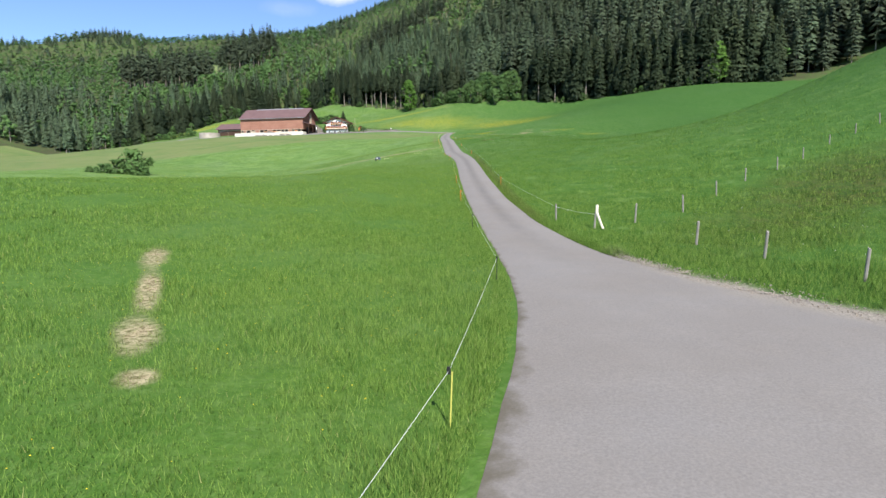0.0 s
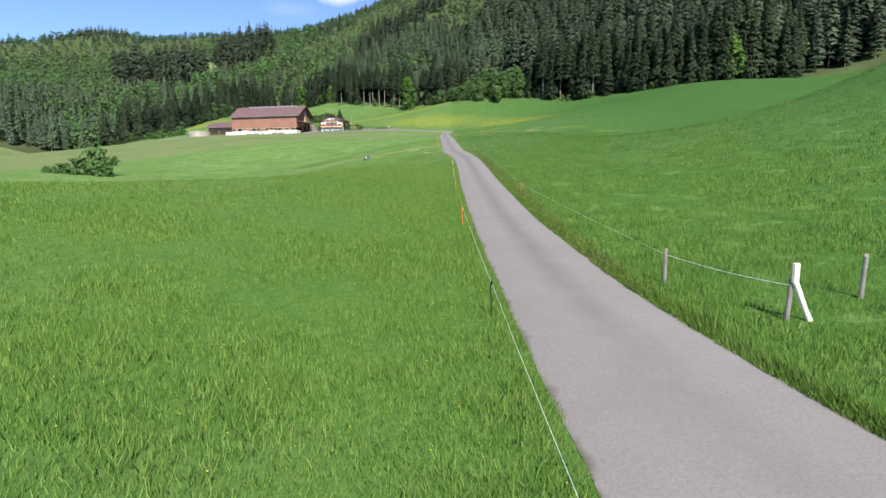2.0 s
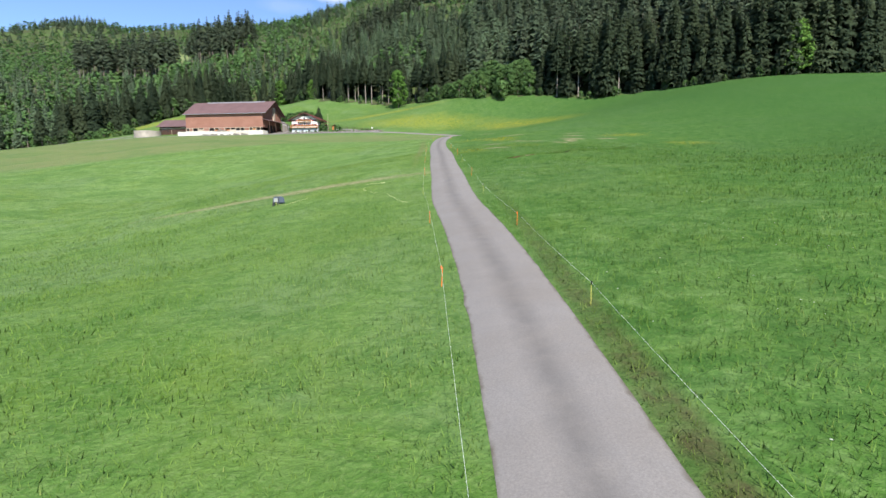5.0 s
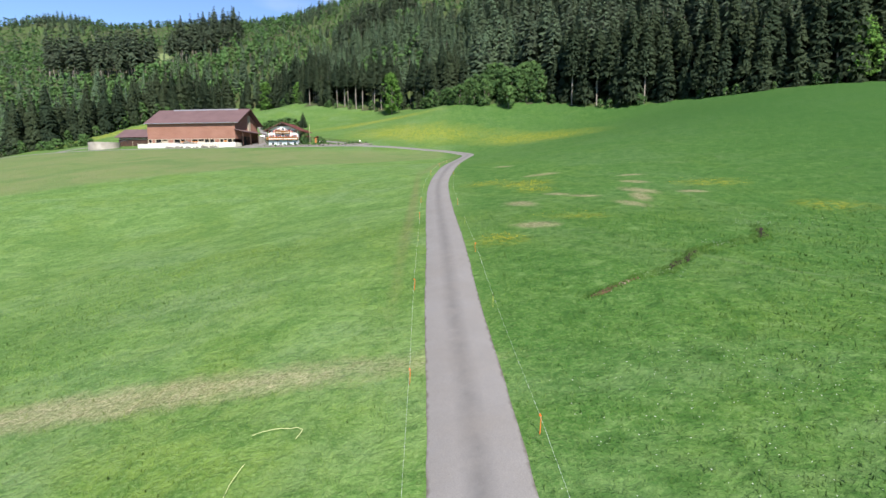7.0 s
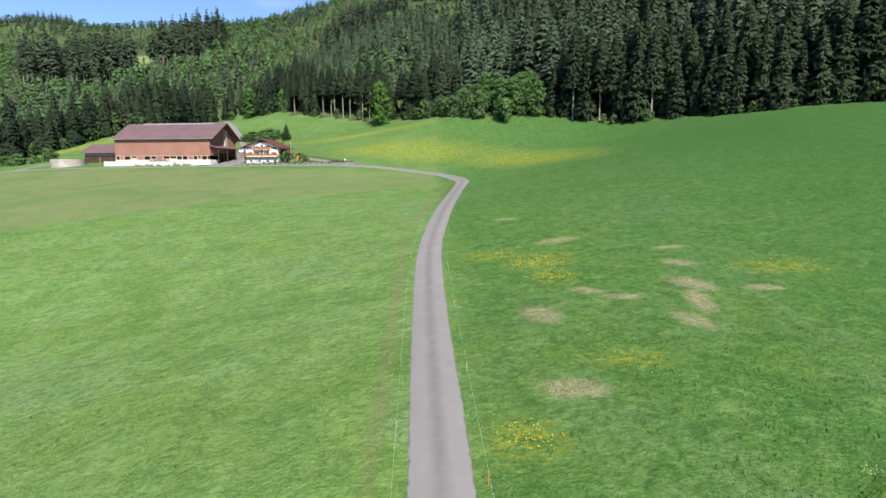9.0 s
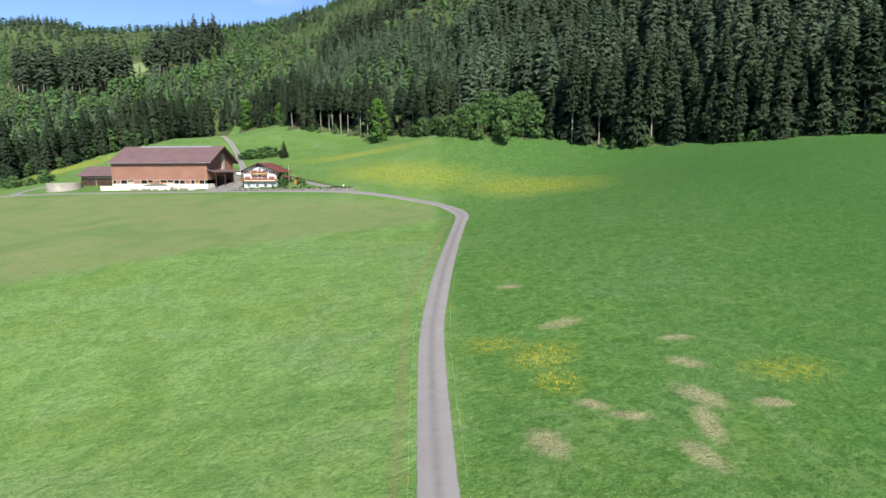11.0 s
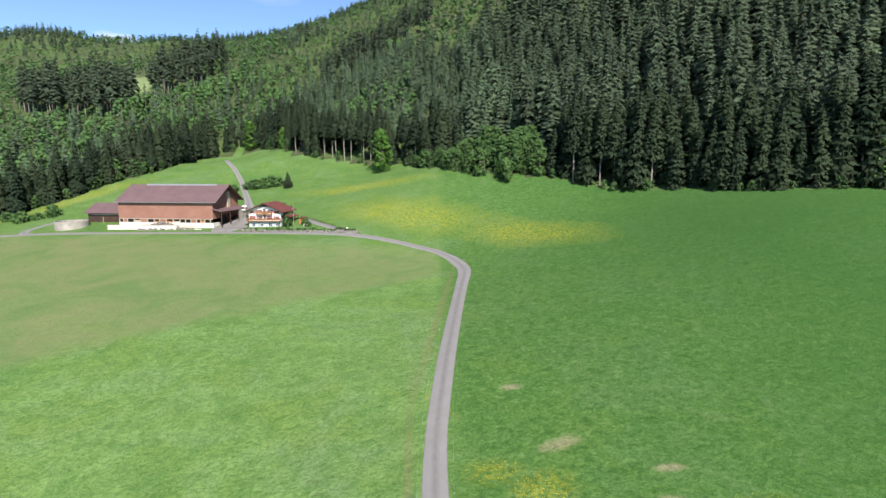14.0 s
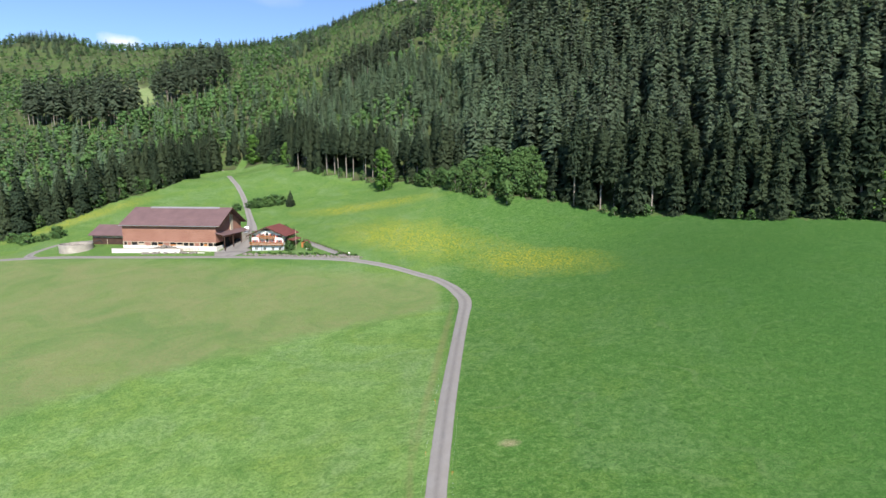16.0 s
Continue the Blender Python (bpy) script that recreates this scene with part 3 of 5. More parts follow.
ribbon("road_tank", smooth_line([(-143, 319, 1.5), (-148, 323, 1.5), (-149, 330, 1.4), (-145, 338, 1.4), (-133, 340, 1.6)], 2.0), ASPHALT, 0.10, "short gravelled lane round the slurry tank", "road")
ribbon("driveway", smooth_line([(-24, 302.8, 1.3), (-31, 309.5, 1.3), (-39, 318, 1.3), (-47, 327.5, 1.4)], 2.0), ASPHALT, 0.10, "short asphalt driveway up to the farmhouse", "road")
ribbon("forecourt", smooth_line([(-77.5, 317.2, 3.0), (-74, 318.5, 5.0), (-70, 319.5, 5.2), (-66.5, 318, 3.2)], 1.5), ASPHALT, 0.12, "grey asphalt forecourt between barn and house", "pavement")


# ---- small building helpers ----
def part(name, bm, mat, parent, label=""):
    me = bpy.data.meshes.new(name)
    bmesh.ops.recalc_face_normals(bm, faces=bm.faces)
    bm.to_mesh(me)
    bm.free()
    me.materials.append(mat)
    ob = new(name, me)
    ob.parent = parent
    return tagged(ob, label)


def base(name, x, y, z, turn, label, category, group="", kind=""):
    ob = new(name)
    ob.matrix_world = pose(x, y, z, 0, 0, turn)
    return tagged(ob, label, category, group, kind)


def box(bm, x0, x1, y0, y1, z0, z1):
    m = Matrix.LocRotScale(((x0 + x1) / 2, (y0 + y1) / 2, (z0 + z1) / 2), None, (abs(x1 - x0), abs(y1 - y0), abs(z1 - z0)))
    return bmesh.ops.create_cube(bm, size=1, matrix=m)


def boxes(*dims):
    bm = bmesh.new()
    for d in dims:
        box(bm, *d)
    return bm


def prism(outline, axis, a, b):
    """A solid: a 2D outline (list of pairs) pulled along x or y from a to b. Pairs are the other two axes."""
    bm = bmesh.new()
    put = (lambda p, t: (t, p[0], p[1])) if axis == "x" else (lambda p, t: (p[0], t, p[1]))
    lo, hi = [bm.verts.new(put(p, a)) for p in outline], [bm.verts.new(put(p, b)) for p in outline]
    bm.faces.new(lo)
    bm.faces.new(hi[::-1])
    for i in range(len(lo)):
        j = (i + 1) % len(lo)
        bm.faces.new((lo[i], hi[i], hi[j], lo[j]))
    return bm


def rod(bm, a, b, r0, r1, sides=7):
    a, b = Vector(a), Vector(b)
    m = Matrix.Translation((a + b) / 2) @ (b - a).to_track_quat("Z", "Y").to_matrix().to_4x4()
    bmesh.ops.create_cone(bm, cap_ends=True, segments=sides, radius1=r0, radius2=r1, depth=(b - a).length, matrix=m)
    return bm


# ---- the barn ----
def build_barn():
    L, D, EH, RH, OV = 37.3, 19.0, 9.6, 15.1, 0.95
    b = base("barn", -114.9, 326.4, 28.8, -8.7, "long red-brown timber barn with a brown roof on a white base", "barn")
    part("plinth", boxes((0, L, 0, 0.35, -1.5, 1.7), (0, L, D - 0.35, D, -1.5, 1.7), (0, 0.35, 0.35, D - 0.35, -1.5, 1.7), (L - 0.35, L, 0.35, 5.0, -1.5, 1.7), (L - 0.35, L, 14, D - 0.35, -1.5, 1.7)), WHITEWASH, b, "white concrete base wall")
    part("front_wall", boxes((0.02, L - 0.02, 0.05, 0.3, 3.1, EH + 0.3)), BOARDS, b, "red-brown board cladding")
    part("back_wall", boxes((0.02, L - 0.02, D - 0.3, D - 0.05, 1.7, EH + 0.3)), BOARDS, b)
    gable = [(0.3, 1.7), (D - 0.3, 1.7), (D - 0.3, EH), (D / 2, RH - 0.35), (0.3, EH)]
    part("gable_wall", prism(gable, "x", 0.05, 0.3), BOARDS, b)
    part("gable_wall", prism([(0.3, 3.1)] + [(D - 0.3, 3.1)] + gable[2:], "x", L - 0.3, L - 0.05), BOARDS, b)
    part("shade_sheet", boxes((0.4, L - 0.4, 0.5, 0.6, 1.6, 3.2)), INSIDE_SHADE, b, "dark sheet for the shade behind the stable posts")
    rng = random.Random(3)
    u = 0.0
    while u < L - 0.3:
        part("post", boxes((u, u + 0.28, 0.04, 0.32, 1.7, 3.1)), PALEWOOD, b, "pale wooden stable post")
        w = rng.choice((1.3, 1.9, 2.4))
        kind = rng.random()
        if kind < 0.5 and u + 0.28 + w < L:
            part("hatch", boxes((u + 0.28, u + 0.28 + w, 0.1, 0.2, 1.7, 1.7 + rng.choice((0.5, 0.8, 1.38)))), rng.choice((PALEWOOD, LARCH, PALEWOOD, BOARDS)), b)
        u += 0.28 + w
    part("lintel", boxes((0, L, 0.0, 0.04, 2.95, 3.15)), PALEWOOD, b)
    # roof: two slabs with a wide overhang, and a light strip on the ridge
    slope = (RH - EH) / (D / 2)
    e = EH - slope * OV
    for name, s in (("roof_front", 1), ("roof_back", -1)):
        f = (lambda v: v) if s == 1 else (lambda v: D - v)
        out = [(f(-OV), e), (f(D / 2), RH), (f(D / 2), RH + 0.28), (f(-OV), e + 0.28)]
        roof = part(name, prism(out, "x", -0.7, L + 2.0), ROOFBROWN, b, "brown fibre-cement roof")
        for i in range(1, 9):
            t = i / 9
            v, z = -OV + (D / 2 + OV) * t, e + 0.28 + (RH - e) * t
            part("course", prism([(f(v), z - 0.02), (f(v + 0.12), z + slope * 0.12 - 0.02), (f(v + 0.12), z + slope * 0.12 + 0.02), (f(v), z + 0.035)], "x", -0.7, L + 2.0), ROOFBROWN, roof)
        part("barge_board", prism([(f(-OV), e - 0.25), (f(D / 2), RH - 0.25), (f(D / 2), RH + 0.2), (f(-OV), e + 0.2)], "x", L + 2.0, L + 2.08), TIMBER, roof)
        part("gutter", boxes((-0.7, L + 2.0, min(f(-OV), f(-OV - 0.16)), max(f(-OV), f(-OV - 0.16)), e - 0.02, e + 0.14)), STEEL, roof, "thin metal gutter")
        sk = [(f(D / 2 - 0.8), RH + 0.30 - 0.8 * slope), (f(D / 2), RH + 0.30), (f(D / 2), RH + 0.44), (f(D / 2 - 0.8), RH + 0.42 - 0.8 * slope)]
        part("ridge_light", prism(sk, "x", 6.0, L - 3.0), SKYLIGHT, roof, "pale translucent ridge strip")
    # gable end: cream pillar, lean-to canopy on posts
    part("pillar", boxes((L, L + 0.4, 10.3, 12.2, 6.6, 12.6)), PALEWOOD, b, "cream coloured gable panel")
    canopy = prism([(L - 0.02, 6.6), (L + 3.4, 5.7), (L + 3.4, 5.9), (L - 0.02, 6.85)], "y", -0.4, D + 1.0)
    cano = part("canopy", canopy, ROOFBROWN, b, "brown lean-to canopy")
    for v in (0.2, 6.5, 12.8, D):
        part("canopy_post", boxes((L + 3.0, L + 3.25, v, v + 0.25, -1.0, 5.8)), TIMBER, cano)
    part("canopy_wall", boxes((L + 3.0, L + 3.2, 12.9, D, -0.8, 5.0)), CONCRETE, b)
    part("gate", boxes((L - 0.1, L, 5.2, 9.3, 0, 4.4)), INSIDE_SHADE, b, "dark sheet for the shade in the barn doorway")
    part("gate", boxes((L - 0.1, L, 9.8, 13.8, 0, 4.4)), TIMBER, b)
    return b


build_barn()


def build_annex():
    a = base("annex_shed", -131.6, 335.6, 29.3, -8.7, "low dark timber shed with a brown roof beside the barn", "shed")
    W, D, EH, RH = 15.5, 11.0, 4.5, 7.4
    part("wall", boxes((0, W, 0, 0.25, -1, 3.0)), TIMBER, a, "dark board wall")
    part("fascia", boxes((0, W, -0.05, 0.2, 3.05, 3.6)), PALEWOOD, a, "pale fascia band")
    part("wall", prism([(0.3, -1), (D, -1), (D, EH), (D / 2, RH), (0.3, EH)], "x", 0, 0.25), TIMBER, a)
    part("wall", boxes((0.3, W, D - 0.25, D, -1, EH)), TIMBER, a)
    s = (RH - EH) / (D / 2)
    for f in (lambda v: v, lambda v: D - v):
        part("roof", prism([(f(-1.2), EH - 1.2 * s), (f(D / 2), RH), (f(D / 2), RH + 0.22), (f(-1.2), EH - 1.2 * s + 0.22)], "x", -1.0, W), ROOFBROWN, a)
    part("door", boxes((6.2, 6.35, -0.06, 0, 0, 2.6)), PALEWOOD, a)


build_annex()


def build_tank():
    t = base("slurry_tank", -133.6, 328.5, 27.6, 0, "round open concrete slurry tank beside the lane", "tank")
    n, R, r, h = 40, 5.7, 5.35, 3.2
    bm = bmesh.new()
    rings = [[bm.verts.new((rad * math.cos(2 * math.pi * i / n), rad * math.sin(2 * math.pi * i / n), z)) for i in range(n)] for rad, z in ((R, -1), (R, h), (r, h), (r, 0.4))]
    for a, b in zip(rings[:-1], rings[1:]):
        for i in range(n):
            bm.faces.new((a[i], a[(i + 1) % n], b[(i + 1) % n], b[i]))
    bm.faces.new(rings[3])
    part("shell", bm, CONCRETE, t, "pale stained concrete ring")
    bm = bmesh.new()
    bmesh.ops.create_circle(bm, cap_ends=True, segments=n, radius=r - 0.02, matrix=Matrix.Translation((0, 0, 2.2)))
    part("slurry", bm, SOIL, t, "dark slurry surface")
    bm = bmesh.new()
    rod(bm, (5.4, 1.2, 3.4), (7.6, 2.2, 4.3), 0.18, 0.18)
    rod(bm, (7.6, 2.2, 4.3), (8.4, 2.5, 3.0), 0.18, 0.18)
    part("mixer_pipe", bm, BLACK, t, "dark stirring pipe")


build_tank()

# white yard wall before the barn, and the low feed fence behind it
yard = base("yard_wall", -116.6, 321.6, 27.7, -5.0, "low whitewashed concrete yard wall in front of the barn", "wall", kind="structure")
part("wall", boxes((0, 26, 0, 0.4, -1.2, 2.1)), WHITEWASH, yard)
part("coping", boxes((-0.1, 26.1, -0.08, 0.48, 2.1, 2.22)), CONCRETE, yard)
part("wall", boxes((26, 35, 0, 0.4, -1.2, 0.9)), WHITEWASH, yard)
part("side_wall", boxes((0, 0.4, 0.4, 4.4, -1.2, 1.6)), WHITEWASH, yard)
feed = base("feed_fence", -103.5, 322.6, 28.4, -7.5, "wooden feed fence with rails along the barn yard", "fence")
for i in range(17):
    part("post", boxes((i * 1.2, i * 1.2 + 0.12, 0, 0.12, -0.4, 1.5)), PALEWOOD, feed)
for z in (0.5, 0.95, 1.35):
    part("rail", boxes((0, 19.4, -0.05, 0.0, z, z + 0.12)), PALEWOOD, feed)


def boulder(seed, size):
    bm = bmesh.new()
    bmesh.ops.create_icosphere(bm, subdivisions=2, radius=size)
    r = random.Random(seed)
    o = Vector((r.random() * 9, r.random() * 9, r.random() * 9))
    for v in bm.verts:
        v.co *= 0.75 + 0.6 * noise.noise(v.co / size * 0.9 + o) + 0.15
        v.co.z *= 0.75
    me = bpy.data.meshes.new("boulder")
    bm.to_mesh(me)
    bm.free()
    me.materials.append(STONE)
    return me


STONES = [boulder(i, 0.5) for i in range(5)]
rng = random.Random(8)


def put_stone(x, y, s, group):
    ob = new("boulder", rng.choice(STONES))
    ob.matrix_world = pose(x, y, zat(x, y) + 0.12 * s, rng.uniform(-20, 20), rng.uniform(-20, 20), rng.uniform(0, 360)) @ Matrix.Scale(s, 4)
    return tagged(ob, "rough pale boulder lying on the grass", "boulder", group)


for i in range(34):
    put_stone(-104 + rng.uniform(0, 20), 319.0 + rng.uniform(-0.6, 0.7), rng.uniform(0.7, 1.7), "boulders in the barn yard")
# the heap of pale stones behind the yard wall
for i in range(60):
    a, u = rng.uniform(0, 6.28), rng.random() ** 0.6
    ob = put_stone(-97.6 + 6.4 * u * math.cos(a), 322.6 + 1.1 * u * math.sin(a), rng.uniform(0.8, 1.6), "boulders in the barn yard")
    ob.location.z += 2.0 * (1 - u) ** 0.8
for i in range(70):
    x = -66 + i * 0.62
    put_stone(x + rng.uniform(-0.3, 0.3), 313.4 - (x + 63) * 0.22 + rng.uniform(-0.5, 0.9), rng.uniform(0.7, 1.5), "boulders of the garden bank")


# ---- the farmhouse ----
def build_house():
    h = base("farmhouse", -64.8, 319.9, 28.7, -6.0, "white farmhouse with wooden balconies, red shutters and a red roof", "house")
    W, D, G, EH, RH = 11.8, 11.5, 2.5, 6.4, 9.0
    part("base_wall", boxes((0, W, 0, D, -1.5, G)), BASEWALL, h, "grey-blue rendered ground floor")
    part("wall", prism([(0.02, G), (W - 0.02, G), (W - 0.02, EH), (W / 2, RH - 0.1), (0.02, EH)], "y", 0.02, D - 0.02), PLASTER, h, "white rendered wall")
    s = (RH - EH) / (W / 2)
    for name, f in (("roof_left", lambda u: u), ("roof_right", lambda u: W - u)):
        e = EH - 1.5 * s
        r = part(name, prism([(f(-1.5), e), (f(W / 2), RH), (f(W / 2), RH + 0.25), (f(-1.5), e + 0.25)], "y", -1.2, D + 1.3), ROOFRED, h, "red tiled roof")
        part("barge_board", prism([(f(-1.5), e - 0.2), (f(W / 2), RH - 0.2), (f(W / 2), RH + 0.18), (f(-1.5), e + 0.18)], "y", -1.28, -1.2), TIMBER, r)
        for i in range(1, 12):
            t = i / 12
            u, z = -1.5 + (W / 2 + 1.5) * t, e + 0.25 + (RH - e) * t
            part("tile_course", prism([(f(u), z - 0.02), (f(u + 0.1), z + 0.1 * s - 0.02), (f(u + 0.1), z + 0.1 * s + 0.02), (f(u), z + 0.04)], "y", -1.2, D + 1.3), ROOFRED, r)
    part("gable_boards", prism([(3.6, 7.75), (W - 3.6, 7.75), (W / 2, RH - 0.3)], "y", -0.06, 0.02), TIMBER, h, "dark boarded gable top")

    def window(u, z, w=0.8, hh=1.05, shut=True, side=False):
        win = part("window", boxes((W, W + 0.05, u, u + w, z, z + hh)) if side else boxes((u, u + w, -0.03, 0.03, z, z + hh)), GLASS, h)
        fr = [(u - 0.08, u, z - 0.08, z + hh + 0.08), (u + w, u + w + 0.08, z - 0.08, z + hh + 0.08), (u, u + w, z + hh, z + hh + 0.08), (u, u + w, z - 0.08, z), (u + w / 2 - 0.03, u + w / 2 + 0.03, z, z + hh)]
        part("window_frame", boxes(*[((W, W + 0.08, a, b, c, d) if side else (a, b, -0.06, 0.03, c, d)) for a, b, c, d in fr]), PLASTER, win)
        if shut:
            for a in (u - 0.62, u + w + 0.1):
                part("shutter", boxes((W, W + 0.1, a, a + 0.52, z, z + hh)) if side else boxes((a, a + 0.52, -0.09, 0.0, z, z + hh)), SHUTTER, win, "red painted shutter")

    for u in (0.95, 3.6, 7.2, 9.9):
        window(u, 3.35)
    window(5.45, 3.05, 0.85, 1.9, False)
    for u in (0.95, 3.4, 7.4, 9.9):
        window(u, 5.55 if 2 < u < 9 else 5.3, 0.9, 1.05 if 2 < u < 9 else 0.85)
    window(5.4, 5.45, 0.95, 1.7, False)
    for u in (1.2, 4.3, 7.4, 10.0):
        window(u, 0.7, 1.0, 1.0, False)
    for v in (1.5, 4.8, 8.2):
        window(v, 3.35, side=True)

    def balcony(a, b, z, deep):
        bal = part("balcony", boxes((a, b, -deep, 0, z - 0.18, z)), LARCH, h, "orange larch balcony")
        part("railing", boxes((a, b, -deep - 0.06, -deep, z + 0.3, z + 0.78), (a, a + 0.06, -deep, 0, z + 0.08, z + 0.78), (b - 0.06, b, -deep, 0, z + 0.08, z + 0.78)), LARCH, bal)
        part("handrail", boxes((a - 0.05, b + 0.05, -deep - 0.12, -deep + 0.06, z + 0.88, z + 1.0)), TIMBER, bal)
        part("flower_box", boxes((a + 0.3, b - 0.3, -deep - 0.3, -deep - 0.07, z + 0.6, z + 0.8)), LARCH, bal, "wooden planted flower box")
        for u in np.linspace(a + 0.1, b - 0.2, max(3, int((b - a) / 2.2))):
            part("bracket", boxes((u, u + 0.12, -deep, 0, z - 0.36, z - 0.18)), TIMBER, bal)
        return bal

    balcony(-0.4, W + 0.1, G + 0.25, 1.0)
    balcony(3.0, 8.8, 5.15, 0.9)
    for u in (0.1, 3.9, 7.8, 11.6):
        part("post", boxes((u, u + 0.14, -0.95, -0.81, -1.2, G + 0.1)), TIMBER, h)
    # open porch on the garden side
    por = part("porch_roof", prism([(W, 4.6), (W + 3.2, 3.9), (W + 3.2, 4.05), (W, 4.8)], "y", 2.0, 10.5), ROOFRED, h, "red tiled porch roof")
    for v in (2.2, 6.2, 10.2):
        part("porch_post", boxes((W + 2.9, W + 3.05, v, v + 0.15, -1, 3.95)), TIMBER, por)
    return h


build_house()


# ---- trees ----
def spruce_form(seed, h, r, tiers, segs, bare, fringe_share):
    """Arrays of a spruce (corners, faces, facing): ragged drooping tiers of boughs, narrower towards the top,
    with hanging sprays on the rims where fringe_share is above 0."""
    g = np.random.default_rng(seed)
    v, f, n = [], [], []
    lumps = g.uniform(0.82, 1.15, 9)

    def leaf(a, b, c, way):
        k = len(v)
        v.extend((a, b, c))
        f.append((k, k + 1, k + 2))
        way = np.array(way) + g.normal(0, 0.24, 3)
        n.extend([way / np.linalg.norm(way)] * 3)

    for w in range(tiers):
        t = (w + g.uniform(-0.2, 0.2)) / tiers
        t = min(0.985, max(0.0, t))
        z0 = h * (bare + (1 - bare) * t)
        lump = np.interp(t * 8, np.arange(9), lumps)
        reach = r * (1 - t) ** 0.77 * (0.74 + 0.26 * min(1.0, t * 5 + 0.1)) * lump + 0.25
        m = max(5, int(round(segs * (0.55 + 0.45 * (1 - t)))))
        turn = g.uniform(0, 6.283)
        drop = reach * (0.62 - 0.10 * t) + h * 0.012
        ang = turn + 6.283 * (np.arange(m) + g.uniform(-0.3, 0.3, m)) / m
        for i in range(m):
            if g.uniform() < 0.06 + 0.08 * (1 - t):
                continue
            a, b = ang[i] - 0.55 * 6.283 / m, ang[i] + 0.55 * 6.283 / m
            ra, rb = reach * g.uniform(0.62, 0.98), reach * g.uniform(0.62, 0.98)
            mid = reach * g.uniform(0.85, 1.22)
            dz = g.normal(0, 0.10 * reach + 0.12)
            top = np.array((0.0, 0.0, z0 + drop * 0.35 + dz))
            pa = np.array((ra * math.cos(a), ra * math.sin(a), z0 - drop * g.uniform(0.45, 0.75) + dz))
            pb = np.array((rb * math.cos(b), rb * math.sin(b), z0 - drop * g.uniform(0.45, 0.75) + dz))
            pm = np.array((mid * math.cos(ang[i]), mid * math.sin(ang[i]), z0 - drop * g.uniform(0.40, 0.62) + dz))
            way = (math.cos(ang[i]), math.sin(ang[i]), 0.62)
            leaf(top, pa, pm, way)
            leaf(top, pm, pb, way)
            if g.uniform() < fringe_share:
                for p, q in ((pa, pm), (pm, pb)):
                    e = p + (q - p) * g.uniform(0.0, 0.4)
                    o = p + (q - p) * g.uniform(0.55, 1.0)
                    low = (e + o) * 0.5 * np.array((1.05, 1.05, 1.0)) - np.array((0, 0, reach * g.uniform(0.12, 0.3) + 0.15))
                    leaf(e, o, low, (way[0], way[1], 0.25))
    return np.array(v), np.array(f), np.array(n)


def trunk_form(h, r, sides=6, lean=0.0):
    v, f = [], []
    for i in range(sides):
        a = 6.283 * i / sides
        v += [(r * math.cos(a), r * math.sin(a), -0.8), (r * 0.6 * math.cos(a) + lean, r * 0.6 * math.sin(a), h * 0.55), (0.03 * math.cos(a) + lean, 0.03 * math.sin(a), h * 0.80)]
    for i in range(sides):
        a, b = 3 * i, 3 * ((i + 1) % sides)
        for j in (0, 1):
            f += [(a + j, b + j, b + j + 1), (a + j, b + j + 1, a + j + 1)]
    return np.array(v), np.array(f)


KNOB_V = np.array([(0, 0, 1), (0.9, 0, 0.3), (0.28, 0.86, 0.3), (-0.73, 0.53, 0.3), (-0.73, -0.53, 0.3), (0.28, -0.86, 0.3), (0, 0, -0.7)], float)
KNOB_F = np.array([(0, 1, 2), (0, 2, 3), (0, 3, 4), (0, 4, 5), (0, 5, 1), (6, 2, 1), (6, 3, 2), (6, 4, 3), (6, 5, 4), (6, 1, 5)])


